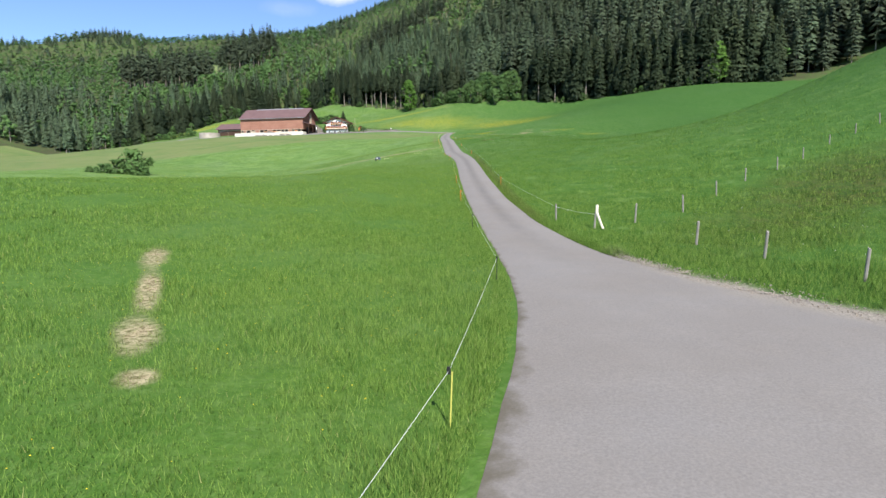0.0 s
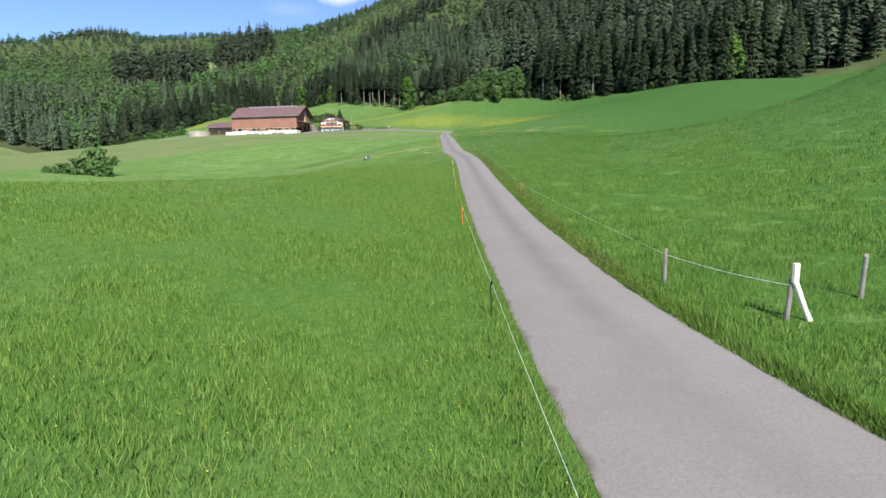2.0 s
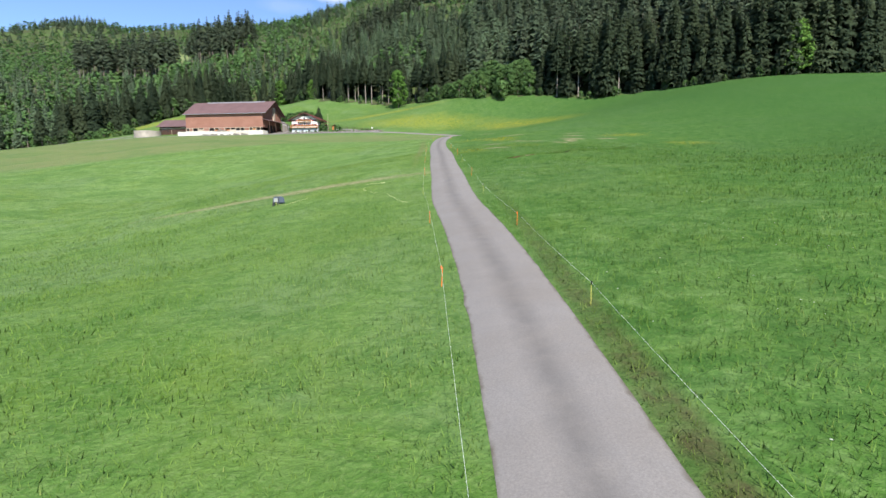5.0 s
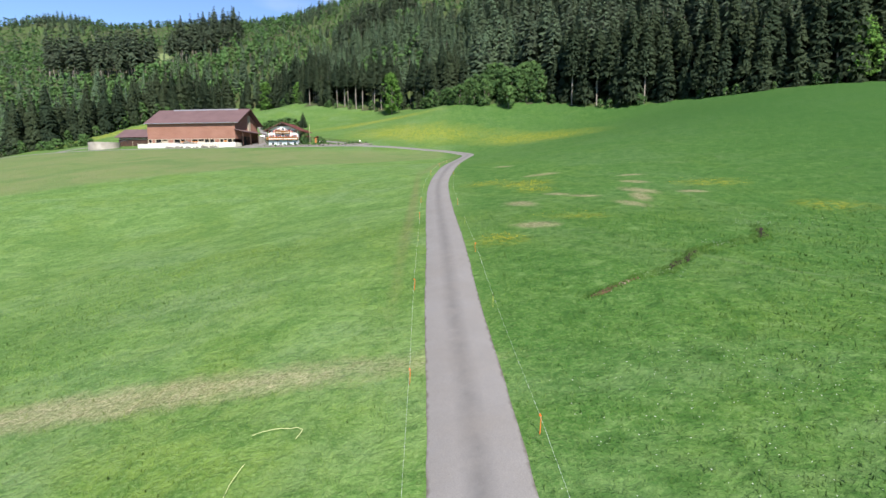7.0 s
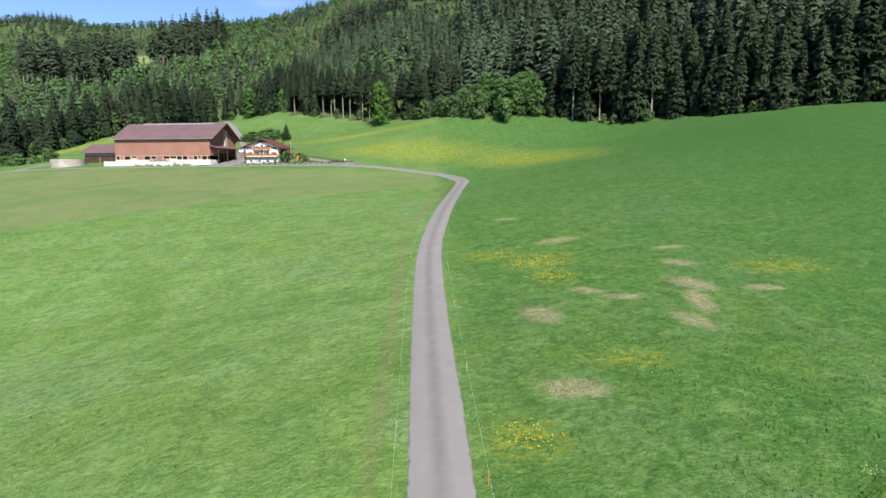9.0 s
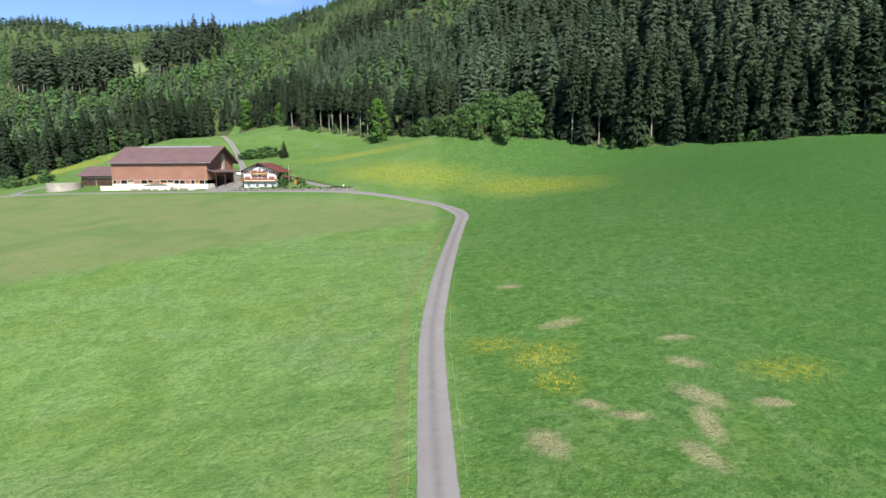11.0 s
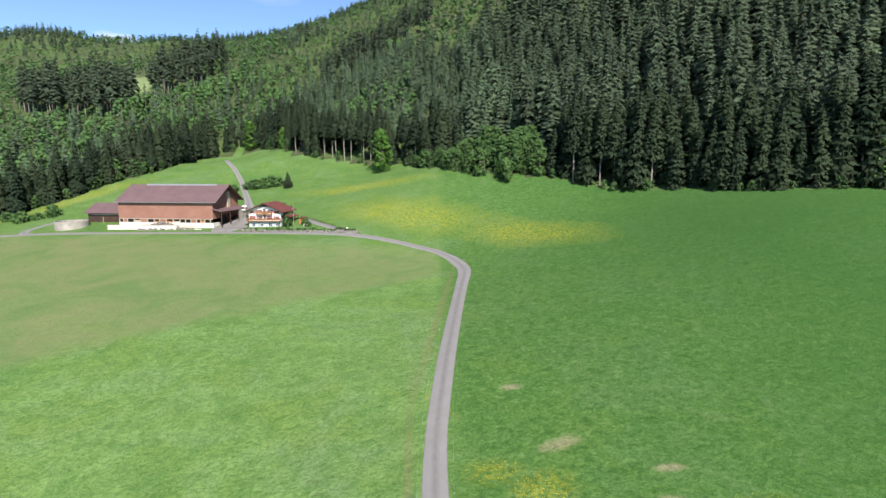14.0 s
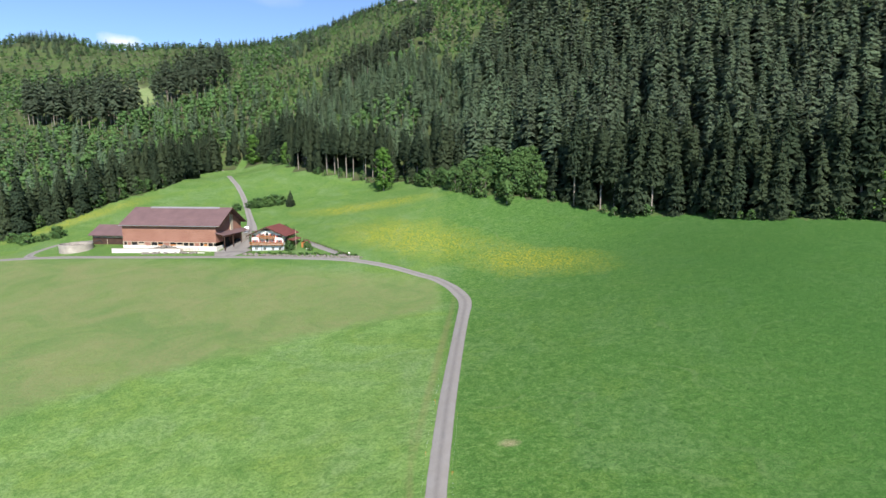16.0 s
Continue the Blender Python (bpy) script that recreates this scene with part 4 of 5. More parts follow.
def broad_form(seed, h, r, clumps, leaves, size, low=0.12, core=0.8):
    """Arrays of a broad-leaved crown (corners, faces, facing): uneven leaf clumps, each a dense ragged heart with loose sprays, and gaps."""
    g = np.random.default_rng(seed)
    v, f, n, k = [], [], [], 0
    for c in range(clumps):
        t = g.uniform(0, 1) ** 0.85
        z = h * (low + (1 - low) * t)
        wide = r * (math.sin(math.pi * min(1, 0.16 + 0.80 * t)) ** 0.7) * g.uniform(0.25, 1.0)
        a = g.uniform(0, 6.283)
        ctr = np.array((wide * math.cos(a), wide * math.sin(a), z - h * 0.03))
        cs = r * g.uniform(0.16, 0.32) * (20.0 / max(20, clumps)) ** 0.25
        lean = np.array((math.cos(a) * 0.5, math.sin(a) * 0.5, 0.55)) + g.normal(0, 0.2, 3)
        if core:
            q = KNOB_V * g.uniform(0.65, 1.35, (7, 1)) + g.normal(0, 0.12, (7, 3))
            a2 = g.uniform(0, 6.283)
            q = np.stack([q[:, 0] * math.cos(a2) - q[:, 1] * math.sin(a2), q[:, 0] * math.sin(a2) + q[:, 1] * math.cos(a2), q[:, 2] * 0.85], -1)
            v.append(ctr + q * cs * core * 1.5)
            f.append(KNOB_F + k)
            n.append(q + lean)
            k += 7
        for i in range(leaves):
            d = g.normal(0, 1, 3)
            d /= np.linalg.norm(d)
            p = ctr + d * cs * g.uniform(0.7, 1.75) * np.array((1, 1, 0.85))
            s = size * g.uniform(0.6, 1.3)
            x = g.normal(0, 1, 3)
            x -= d * np.dot(x, d) * 0.75
            x /= np.linalg.norm(x)
            y = np.cross(d, x)
            v.append(np.array([p + x * s, p + y * s * 0.8 - d * s * 0.3, p - x * s, p - y * s * 0.8]))
            f.append(np.array([(k, k + 1, k + 2), (k, k + 2, k + 3)]))
            n.append(np.tile(d + lean + g.normal(0, 0.2, 3), (4, 1)))
            k += 4
    n = np.concatenate(n)
    return np.concatenate(v), np.concatenate(f), n / np.linalg.norm(n, axis=1)[:, None]


def limbs(seed, h, r):
    g = random.Random(seed)
    bm = bmesh.new()
    rod(bm, (0, 0, -0.6), (0.1, 0.05, h * 0.45), r, r * 0.6, 8)
    rod(bm, (0.1, 0.05, h * 0.45), (0, 0, h * 0.9), r * 0.6, 0.03, 7)
    for i in range(8):
        a, z = g.uniform(0, 6.28), h * g.uniform(0.22, 0.7)
        rod(bm, (0.05, 0.02, z), (math.cos(a) * h * 0.2, math.sin(a) * h * 0.2, z + h * 0.16), r * 0.35, 0.03, 5)
    return bm


def tree_from(name, crown, mat, trunk_bm, label, category, group):
    t = new(name)
    tagged(t, label, category, group)
    c = new("crown", add_mesh("crown", crown[0], crown[1], [mat], facing=crown[2]))
    c.parent = t
    part("trunk", trunk_bm, BARK, t)
    return t


SPRUCE_FORMS = [(30, 5.0, 30, 13, 0.04), (34, 5.4, 33, 13, 0.07), (28, 4.6, 26, 12, 0.20), (33, 4.5, 25, 12, 0.36), (24, 4.7, 25, 13, 0.03), (31, 3.9, 21, 11, 0.48)]
rng = random.Random(21)
protos = []
for i, (h, r, w, p, bare) in enumerate(SPRUCE_FORMS):
    bm = bmesh.new()
    rod(bm, (0, 0, -0.8), (0, 0, h * 0.5), 0.30, 0.2, 7)
    rod(bm, (0, 0, h * 0.5), (0, 0, h * 0.98), 0.2, 0.03, 6)
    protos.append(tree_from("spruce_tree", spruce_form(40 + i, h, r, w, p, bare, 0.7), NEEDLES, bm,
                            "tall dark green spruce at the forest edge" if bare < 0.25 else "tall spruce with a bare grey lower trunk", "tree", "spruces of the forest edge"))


def along_edge(a, b, step):
    """Places along the wood's edge between two x values, every step metres or so."""
    pts, (run) = [], 0.0
    for (ax, ay), (bx, by) in zip(EDGE[:-1], EDGE[1:]):
        n = int(max(1, math.hypot(bx - ax, by - ay) / 1.0))
        for i in range(n):
            x, y = ax + (bx - ax) * i / n, ay + (by - ay) * i / n
            run += math.hypot(bx - ax, by - ay) / n
            if run > step:
                run = 0.0
                if a < x < b:
                    d = math.hypot(bx - ax, by - ay)
                    pts.append((x, y, -(by - ay) / d, (bx - ax) / d))
    return pts


used = [False] * len(protos)
taken = []


def plant(i, x, y, s):
    m = pose(x, y, zat(x, y) - 0.1, rng.uniform(-1.2, 1.2), rng.uniform(-1.2, 1.2), rng.uniform(0, 360))
    if not used[i]:
        used[i] = True
        protos[i].matrix_world = m
        ob = protos[i]
    else:
        ob = copy_thing(protos[i], m)
    ob.scale = (s * rng.uniform(0.9, 1.1), s * rng.uniform(0.9, 1.1), s)
    taken.append((x, y))


def thicket(x, y):
    """The leafy scrub at the wood's foot, where no spruce stands in front."""
    return -10 < x < 48 and 324 < y < 378


for row, (inset, step) in enumerate(((3.5, 5.0), (8.5, 5.4), (14.0, 5.6))):
    for x, y, ox, oy in along_edge(-200, 150, step):
        x, y = x + ox * inset + rng.uniform(-1.5, 1.5), y + oy * inset + rng.uniform(-1.5, 1.5)
        if thicket(x, y):
            continue
        left = x < -95
        s = rng.uniform(0.6, 0.92) if left else (rng.uniform(0.75, 1.1) if x > 45 else rng.uniform(0.7, 0.98))
        i = rng.choice((0, 1, 4, 2) if left else ((3, 5, 3, 5, 2, 4) if x < 4 else (0, 1, 2, 3, 4, 5, 0, 1)))
        if left and rng.random() < 0.18 or (-75 < x < 0 and rng.random() < 0.12):
            continue
        plant(i, x, y, s)


# the wood behind: one mesh of thousands of smaller-built trees
def scatter(forms, where, sizes, which, name, mats, label, tints):
    vs, fs, ms, ts, ns, k = [], [], [], [], [], 0
    g = np.random.default_rng(17)
    turn = g.uniform(0, 6.283, len(where))
    for (x, y, z), s, w, a, t in zip(where, sizes, which, turn, tints):
        v, f, m, nv = forms[w]
        c, d = math.cos(a) * s[0], math.sin(a) * s[0]
        p = np.empty_like(v)
        p[:, 0], p[:, 1], p[:, 2] = v[:, 0] * c - v[:, 1] * d + x, v[:, 0] * d + v[:, 1] * c + y, v[:, 2] * s[1] + z
        e, q = math.cos(a), math.sin(a)
        ns.append(np.stack([nv[:, 0] * e - nv[:, 1] * q, nv[:, 0] * q + nv[:, 1] * e, nv[:, 2]], -1).astype(np.float32))
        vs.append(p)
        fs.append(f + k)
        ms.append(m)
        ts.append(np.full(len(f), t))
        k += len(v)
    me = add_mesh(name, np.concatenate(vs), np.concatenate(fs), mats, mat_index=np.concatenate(ms), tint=np.concatenate(ts), facing=np.concatenate(ns))
    return tagged(new(name, me), label, "forest", kind="stuff")


def with_trunk(crown, h, r, leaf, sides=4):
    tv, tf = trunk_form(h, r, sides)
    v, f, n = crown
    return np.concatenate([v, tv]), np.concatenate([f, tf + len(v)]), np.concatenate([np.full(len(f), leaf), np.full(len(tf), 2)]), np.concatenate([n, np.tile((0.0, 0.0, 1.0), (len(tv), 1))])


FORMS = [
    with_trunk(spruce_form(1, 29, 4.8, 19, 9, 0.12, 0.2), 29, 0.28, 0),
    with_trunk(spruce_form(2, 33, 5.0, 21, 9, 0.16, 0.2), 33, 0.3, 0),
    with_trunk(spruce_form(3, 27, 4.5, 17, 9, 0.28, 0.2), 27, 0.3, 0),
    with_trunk(broad_form(5, 17, 5.0, 15, 3, 0.8), 15, 0.2, 1),
    with_trunk(broad_form(6, 14, 4.8, 14, 3, 0.8), 12, 0.2, 1),
    with_trunk(spruce_form(7, 27, 5.2, 10, 7, 0.05, 0.0), 20, 0.3, 0, 3),
    with_trunk(broad_form(8, 16, 4.6, 10, 2, 0.9), 9, 0.2, 1, 3),
    with_trunk(spruce_form(9, 29, 5.0, 10, 7, 0.12, 0.0), 20, 0.3, 0, 3),
    with_trunk(spruce_form(11, 31, 4.6, 12, 8, 0.34, 0.25), 24, 0.26, 0, 4),
]
g = np.random.default_rng(5)


def seen_sector(x, y):
    """The part of the plan that the valley head shows."""
    dx, dy = x - 2.0, y - 60.0
    return (dy > 60) & (np.abs(dx) < 0.92 * dy + 60)


def within(x, y, cx, cy, rx, ry, turn):
    a = radians(turn)
    u, v = (x - cx) * math.cos(a) + (y - cy) * math.sin(a), -(x - cx) * math.sin(a) + (y - cy) * math.cos(a)
    return (u / rx) ** 2 + (v / ry) ** 2 < 1


# old spruce stands left between fellings, and young growth round them
STANDS = [(-274, 570, 58, 30, -31), (-217, 645, 29, 52, 0), (-40, 600, 54, 20, 43)]
YOUNG = [(-285, 535, 85, 22, -20), (-212, 592, 55, 22, 20), (-100, 620, 45, 60, 0), (-75, 690, 60, 45, 20)]


def species(x, y, depth):
    """0 for dark spruce, 1 for bright broad-leaved, by drifts over the slope."""
    n = noise.noise((x * 0.011, y * 0.011, 3.0)) + 0.5 * noise.noise((x * 0.03, y * 0.03, 7.0))
    if any(within(x, y, *o) for o in STANDS):
        return 0
    if within(x, y, -268, 640, 62, 25, 122):
        return 2
    if any(within(x, y, *o) for o in YOUNG):
        return 3
    if x > -10:
        lean = 0.50 - 0.0016 * max(0, y - 430)
        lean = 0.72 - 0.0007 * max(0, y - 400) if x > 60 else lean
    elif y > 880:
        lean = 0.12
    else:
        lean = (0.45 if x > -130 else 0.22) if depth < 45 else (-0.05 if x > -150 else -0.32)
        lean += 0.15 if math.hypot((x + 55) / 60, (y - 560) / 45) < 1 else 0
    return 0 if n < lean - 0.15 else 1


where, sizes, which, tints = [], [], [], []
for step, lo, hi in ((6.3, 15, 120), (8.2, 120, 330), (12.5, 330, 1250)):
    xs, ys = np.meshgrid(np.arange(-1000, 640, step), np.arange(200, 1330, step))
    xs = (xs + (np.arange(len(xs)) % 2)[:, None] * 0.5 * step + g.uniform(-0.5, 0.5, xs.shape) * step).ravel()
    ys = (ys + g.uniform(-0.5, 0.5, ys.shape) * step).ravel()
    keep = seen_sector(xs, ys)
    xs, ys = xs[keep], ys[keep]
    dep = wood_depth(xs, ys)
    keep = (dep > lo) & (dep <= hi)
    xs, ys, dep = xs[keep], ys[keep], dep[keep]
    zs = land(xs, ys)
    for x, y, z, d in zip(xs, ys, zs, dep):
        if y > 700 and x > 0 and z > 330:
            continue
        k = species(x, y, d)
        low = k == 3
        k = 1 if low else k
        if k == 2 or (thicket(x, y) and d < 31):
            continue
        big = (g.uniform(0.58, 1.12) if x > 20 else g.uniform(0.38, 0.80)) * (1.0 + 0.25 * noise.noise((x * 0.02, y * 0.02, 5.0)))
        if k == 0:
            i = int(g.integers(0, 3)) if d <= 120 else int((5, 7)[int(g.integers(0, 2))])
            if any(within(x, y, *o) for o in STANDS):
                if g.uniform() < 0.12:
                    continue
                big, i = (g.uniform(0.85, 1.3) if x < -150 else g.uniform(0.65, 0.95)), 8
        elif g.uniform() < 0.68:
            i = int(g.integers(3, 5)) if d <= 120 else 6
            big = g.uniform(0.55, 1.0)
        else:
            i = int(g.integers(0, 2)) if d <= 120 else 5
            big = g.uniform(0.4, 0.7)
        big *= (0.66 if low else 1.0) * ((0.85 if x < -380 else 0.5) if y > 1000 else (0.62 if y > 740 else 1.0))
        where.append((x, y, z - 0.2))
        sizes.append((big * g.uniform(0.9, 1.15) * (1.5 if d > 330 else 1.0), big * g.uniform(0.88, 1.12)))
        which.append(i)
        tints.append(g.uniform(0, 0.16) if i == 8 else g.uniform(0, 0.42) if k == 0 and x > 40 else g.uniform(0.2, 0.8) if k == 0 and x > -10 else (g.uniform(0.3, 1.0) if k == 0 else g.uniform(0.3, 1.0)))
print("forest trees", len(where))
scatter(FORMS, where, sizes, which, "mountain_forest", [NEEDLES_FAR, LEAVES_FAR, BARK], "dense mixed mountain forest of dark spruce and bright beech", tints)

# leafy scrub and the bright young beech at the wood's foot
broad = [tree_from("beech_tree", broad_form(60 + i, h, r, c, 12, 0.40, low, 0.55), LEAVES_BRIGHT if i == 0 else LEAVES, limbs(i, h, 0.18), lab, "tree", grp) for i, (h, r, c, low, lab, grp) in enumerate((
    (21, 6.0, 230, 0.05, "bright green young beech at the forest edge", "broad-leaved trees"),
    (13, 4.6, 80, 0.03, "bushy green tree in the scrub below the wood", "scrub of the forest edge"),
    (9, 3.9, 64, 0.02, "low leafy bush in the scrub below the wood", "scrub of the forest edge")))]


def plant_broad(i, x, y, s, first=False):
    m = pose(x, y, zat(x, y) - 0.1, 0, 0, rng.uniform(0, 360))
    ob = broad[i]
    if first:
        ob.matrix_world = m
    else:
        ob = copy_thing(ob, m)
    ob.scale = (s * rng.uniform(0.9, 1.1), s * rng.uniform(0.9, 1.1), s)


plant_broad(0, -23, 392, 1.0, True)
plant_broad(0, -120, 504, 0.95)
plant_broad(0, -86, 456, 0.6)
plant_broad(0, 126, 268, 0.9)
plant_broad(1, 38, 345, 0.9, True)
plant_broad(2, 30, 335, 1.0, True)
for i in range(84):
    x = -2 + 48 * rng.random()
    edge = np.interp(x, EDGE[16:24, 0], EDGE[16:24, 1])
    y = edge + rng.uniform(2, 32)
    tall = 0.6 + 0.5 * min(1, max(0, (x - 4) / 20))
    plant_broad(rng.choice((1, 2)), x, y, rng.uniform(0.6, 1.05) * tall)
for i in range(44):
    x = rng.uniform(-12, 14)
    y = np.interp(x, EDGE[16:24, 0], EDGE[16:24, 1]) + rng.uniform(1, 26)
    plant_broad(2, x, y, rng.uniform(0.45, 0.95))
for i in range(34):
    x = rng.uniform(-205, -137)
    y = np.interp(x, EDGE[2:7, 0], EDGE[2:7, 1]) + rng.uniform(1, 10)
    plant_broad(rng.choice((1, 2)), x, y, rng.uniform(0.35, 0.85))
for i in range(46):
    x = rng.uniform(-76, 120)
    y = np.interp(x, EDGE[13:30, 0], EDGE[13:30, 1]) + rng.uniform(0.5, 5)
    plant_broad(2, x, y, rng.uniform(0.25, 0.6 if x < 0 else 0.45))
for i in range(16):
    x = rng.uniform(-138, -80)
    y = np.interp(x, EDGE[9:14, 0], EDGE[9:14, 1]) + rng.uniform(0.5, 8)
    plant_broad(rng.choice((1, 2)), x, y, rng.uniform(0.4, 0.75))

# shrubs: the round bush in the left-hand field, hedge by the upper lane, bushes by the tank
shrub = tree_from("shrub", broad_form(90, 3.6, 2.5, 60, 22, 0.22, 0.0, 0.5), LEAVES, limbs(9, 3.4, 0.08), "rounded green hawthorn bush in the meadow", "bush", "field bushes")
shrub.matrix_world = pose(-69.2, 130.0, zat(-69.2, 130.0) - 0.1)
shrub.scale = (1.55, 1.35, 1.5)
for x, y, s in ((-73.0, 129.4, 0.85), (-76.5, 129.6, 0.55), (-79.5, 130.0, 0.4), (-67.4, 128.6, 0.75), (-86, 387, 1.0), (-83.4, 388, 1.25), (-81, 388.6, 1.15), (-78.4, 389.5, 1.35), (-75.6, 390.5, 1.4), (-73, 391, 1.2), (-91.5, 383, 0.9), (-92.5, 376, 0.8),
                (-163, 344, 1.2), (-158, 346, 0.8), (-168, 347, 0.9), (-154, 349, 1.3), (-173, 350, 1.0)):
    c = copy_thing(shrub, pose(x, y, zat(x, y) - 0.1, 0, 0, rng.uniform(0, 360)))
    c.scale = (s * 1.1, s * 1.1, s)
    if y > 200:
        tagged(c, "green leafy bush on the meadow", group="bushes by the farm")
fir = copy_thing(protos[4], pose(-67, 386, zat(-67, 386)))
fir.scale = (0.56, 0.56, 0.33)
tagged(fir, "small dark fir beside the upper lane", group="garden trees")


# ---- fences ----
def wooden_post(x, y, h, lean, mat, label):
    bm = bmesh.new()
    bmesh.ops.create_cone(bm, cap_ends=True, segments=8, radius1=0.045, radius2=0.04, depth=h + 0.5, matrix=Matrix.Translation((0, 0, (h - 0.5) / 2)))
    for v in bm.verts:
        if v.co.z > h - 0.05:
            v.co.z += 0.05 * (v.co.x / 0.07)
    me = bpy.data.meshes.new("fence_post")
    bm.to_mesh(me)
    bm.free()
    me.materials.append(mat)
    ob = new("fence_post", me)
    ob.matrix_world = pose(x, y, zat(x, y), lean[0], lean[1], x * 40)
    return tagged(ob, label, "fence post", "wooden pasture posts")


POSTS = [(12.05, 13.5), (11.4, 16.6), (10.6, 19.3), (10.3, 24.7), (7.2, 26.3), (13.3, 27.0), (16.9, 31.4), (20.2, 34.8), (23.7, 37.6), (26.8, 40.0), (30.8, 43.4), (34.3, 45.7), (37.4, 47.4), (41.5, 50.6), (46, 54.4), (52, 59)]
tops = {}
for i, (x, y) in enumerate(POSTS):
    h = 0.74 + 0.12 * rng.random()
    wooden_post(x, y, h, (rng.uniform(-4, 4), rng.uniform(-4, 4)), GREYWOOD, "grey weathered round fence post in long grass")
    tops[i] = (x, y, zat(x, y) + h - 0.12)
gate = base("gate_post", 8.35, 23.6, zat(8.35, 23.6), 0, "thin grey gate post with a peeled white branch leaning on it", "gate post")
bm = bmesh.new()
rod(bm, (-0.10, 0.02, -0.4), (-0.03, 0.02, 0.72), 0.045, 0.04, 8)
part("post", bm, GREYWOOD, gate)
bm = bmesh.new()
rod(bm, (0.26, -0.08, 0.0), (0.20, -0.06, 0.16), 0.055, 0.045, 9)
rod(bm, (0.20, -0.06, 0.15), (0.0, -0.03, 0.68), 0.05, 0.058, 9)
rod(bm, (0.0, -0.03, 0.66), (0.01, -0.02, 1.0), 0.06, 0.062, 9)
bmesh.ops.bevel(bm, geom=[e for e in bm.edges if abs(e.verts[0].co.z - e.verts[1].co.z) < 0.05], offset=0.012, segments=1, affect="EDGES")
part("brace", bm, PEELED, gate, "crooked peeled white branch")


def wire(name, pts, r, mat, label, sag=0.05):
    cu = bpy.data.curves.new(name, "CURVE")
    cu.dimensions, cu.bevel_depth, cu.bevel_resolution = "3D", r, 1
    for a, b in zip(pts[:-1], pts[1:]):
        sp = cu.splines.new("POLY")
        sp.points.add(6)
        for i, p in enumerate(sp.points):
            t = i / 6
            q = Vector(a).lerp(Vector(b), t)
            p.co = (q.x, q.y, q.z - sag * 4 * t * (1 - t), 1)
    cu.materials.append(mat)
    return tagged(new(name, cu), label, "fence wire")


wire("fence_wire", [(8.27, 23.6, zat(8.3, 23.6) + 0.62), tops[4]], 0.005, ROPE, "thin white wire closing the field gate")


def rod_post(kind, x, y, h, mat, label):
    p = base("electric_fence_post", x, y, zat(x, y), rng.uniform(0, 360), label, "fence post", "electric fence posts")
    bm = bmesh.new()
    rod(bm, (0, 0, -0.15), (rng.uniform(-0.05, 0.05), rng.uniform(-0.03, 0.03), h), *((0.009, 0.008) if mat == YELLOW else (0.013, 0.011)), 6)
    part("shaft", bm, mat, p)
    bm = bmesh.new()
    rod(bm, (0, 0, h - 0.03), (0, 0, h + 0.05), 0.026, 0.02, 7)
    part("insulator", bm, BLACK if mat != ORANGE else ORANGE, p, "small plastic insulator")
    return (x, y, zat(x, y) + h)


def beside(y, off):
    c = ROADLINE[np.argmin(np.abs(ROADLINE[:300, 1] - y))]
    return c[0] + math.copysign(c[2], off) + off


left_pts = [(-0.2, -3.0, zat(-0.2, -3.0) + 0.75)]
for i, y in enumerate((6.3, 14.4, 24, 34.5, 45.4, 57, 69, 81, 93, 105, 117, 128, 140, 151.5, 163, 176, 190, 205, 220)):
    x = {6.3: 2.22, 14.4: 3.45}.get(y, beside(y, -0.38 if y < 70 else -0.6))
    mat = YELLOW if i in (0, 5) else (BLACK if i in (1, 2) else (ORANGE if i % 3 or i == 3 else YELLOW))
    left_pts.append(rod_post("post", x, y, 0.68 if i == 0 else 0.6, mat, {"yellow_plastic": "thin yellow electric fence post in the grass", "orange_plastic": "thin orange electric fence post in the grass"}.get(mat.name, "thin black electric fence post at the verge")))
wire("electric_wire", left_pts, 0.0026, ROPE, "white electric fence tape along the road", 0.04)
right_pts = [tops[4]]
for i, y in enumerate((43.2, 54, 66, 78, 90, 102, 113, 124, 135, 146, 158, 171, 185, 200)):
    x = 6.24 if y == 43.2 else beside(y, 0.55)
    right_pts.append(rod_post("post", x, y, 0.6, BLACK if 50 < y < 70 else (YELLOW if i % 2 else ORANGE), "thin black electric fence post in tall grass" if 50 < y < 70 else "thin orange electric fence post in tall grass" if i % 2 == 0 else "thin yellow electric fence post in tall grass"))
wire("electric_wire", right_pts, 0.0026, ROPE, "white electric fence line beside the tall grass", 0.05)


# ---- the eroded ditch in the meadow ----
def build_ditch(line, width, soil):
    g = np.random.default_rng(3)
    v, f = [], []
    for i, (x, y) in enumerate(line):
        w = width[i] * g.uniform(0.55, 1.4)
        for o, z in ((-1.0, -0.05), (-0.85, 0.03), (-0.5, 0.0), (0.0, -0.02), (0.5, 0.0), (0.82, 0.04), (1.0, -0.05)):
            px, py = x - 0.55 * o * w, y + 0.83 * o * w
            v.append((px, py, zat(px, py) + z + 0.02 * g.normal() + 0.07))
    n = len(line)
    ids = np.arange(n * 7).reshape(n, 7)
    f = np.stack([ids[:-1, :-1], ids[:-1, 1:], ids[1:, 1:], ids[1:, :-1]], -1).reshape(-1, 4)
    return tagged(new("ditch", add_mesh("ditch", v, f, [soil], smooth=True)), "narrow eroded ditch of bare soil, coloured dark for its shade" if soil == SOIL else "eroded ditch bank of bare orange-brown clay", "ditch", kind="structure")


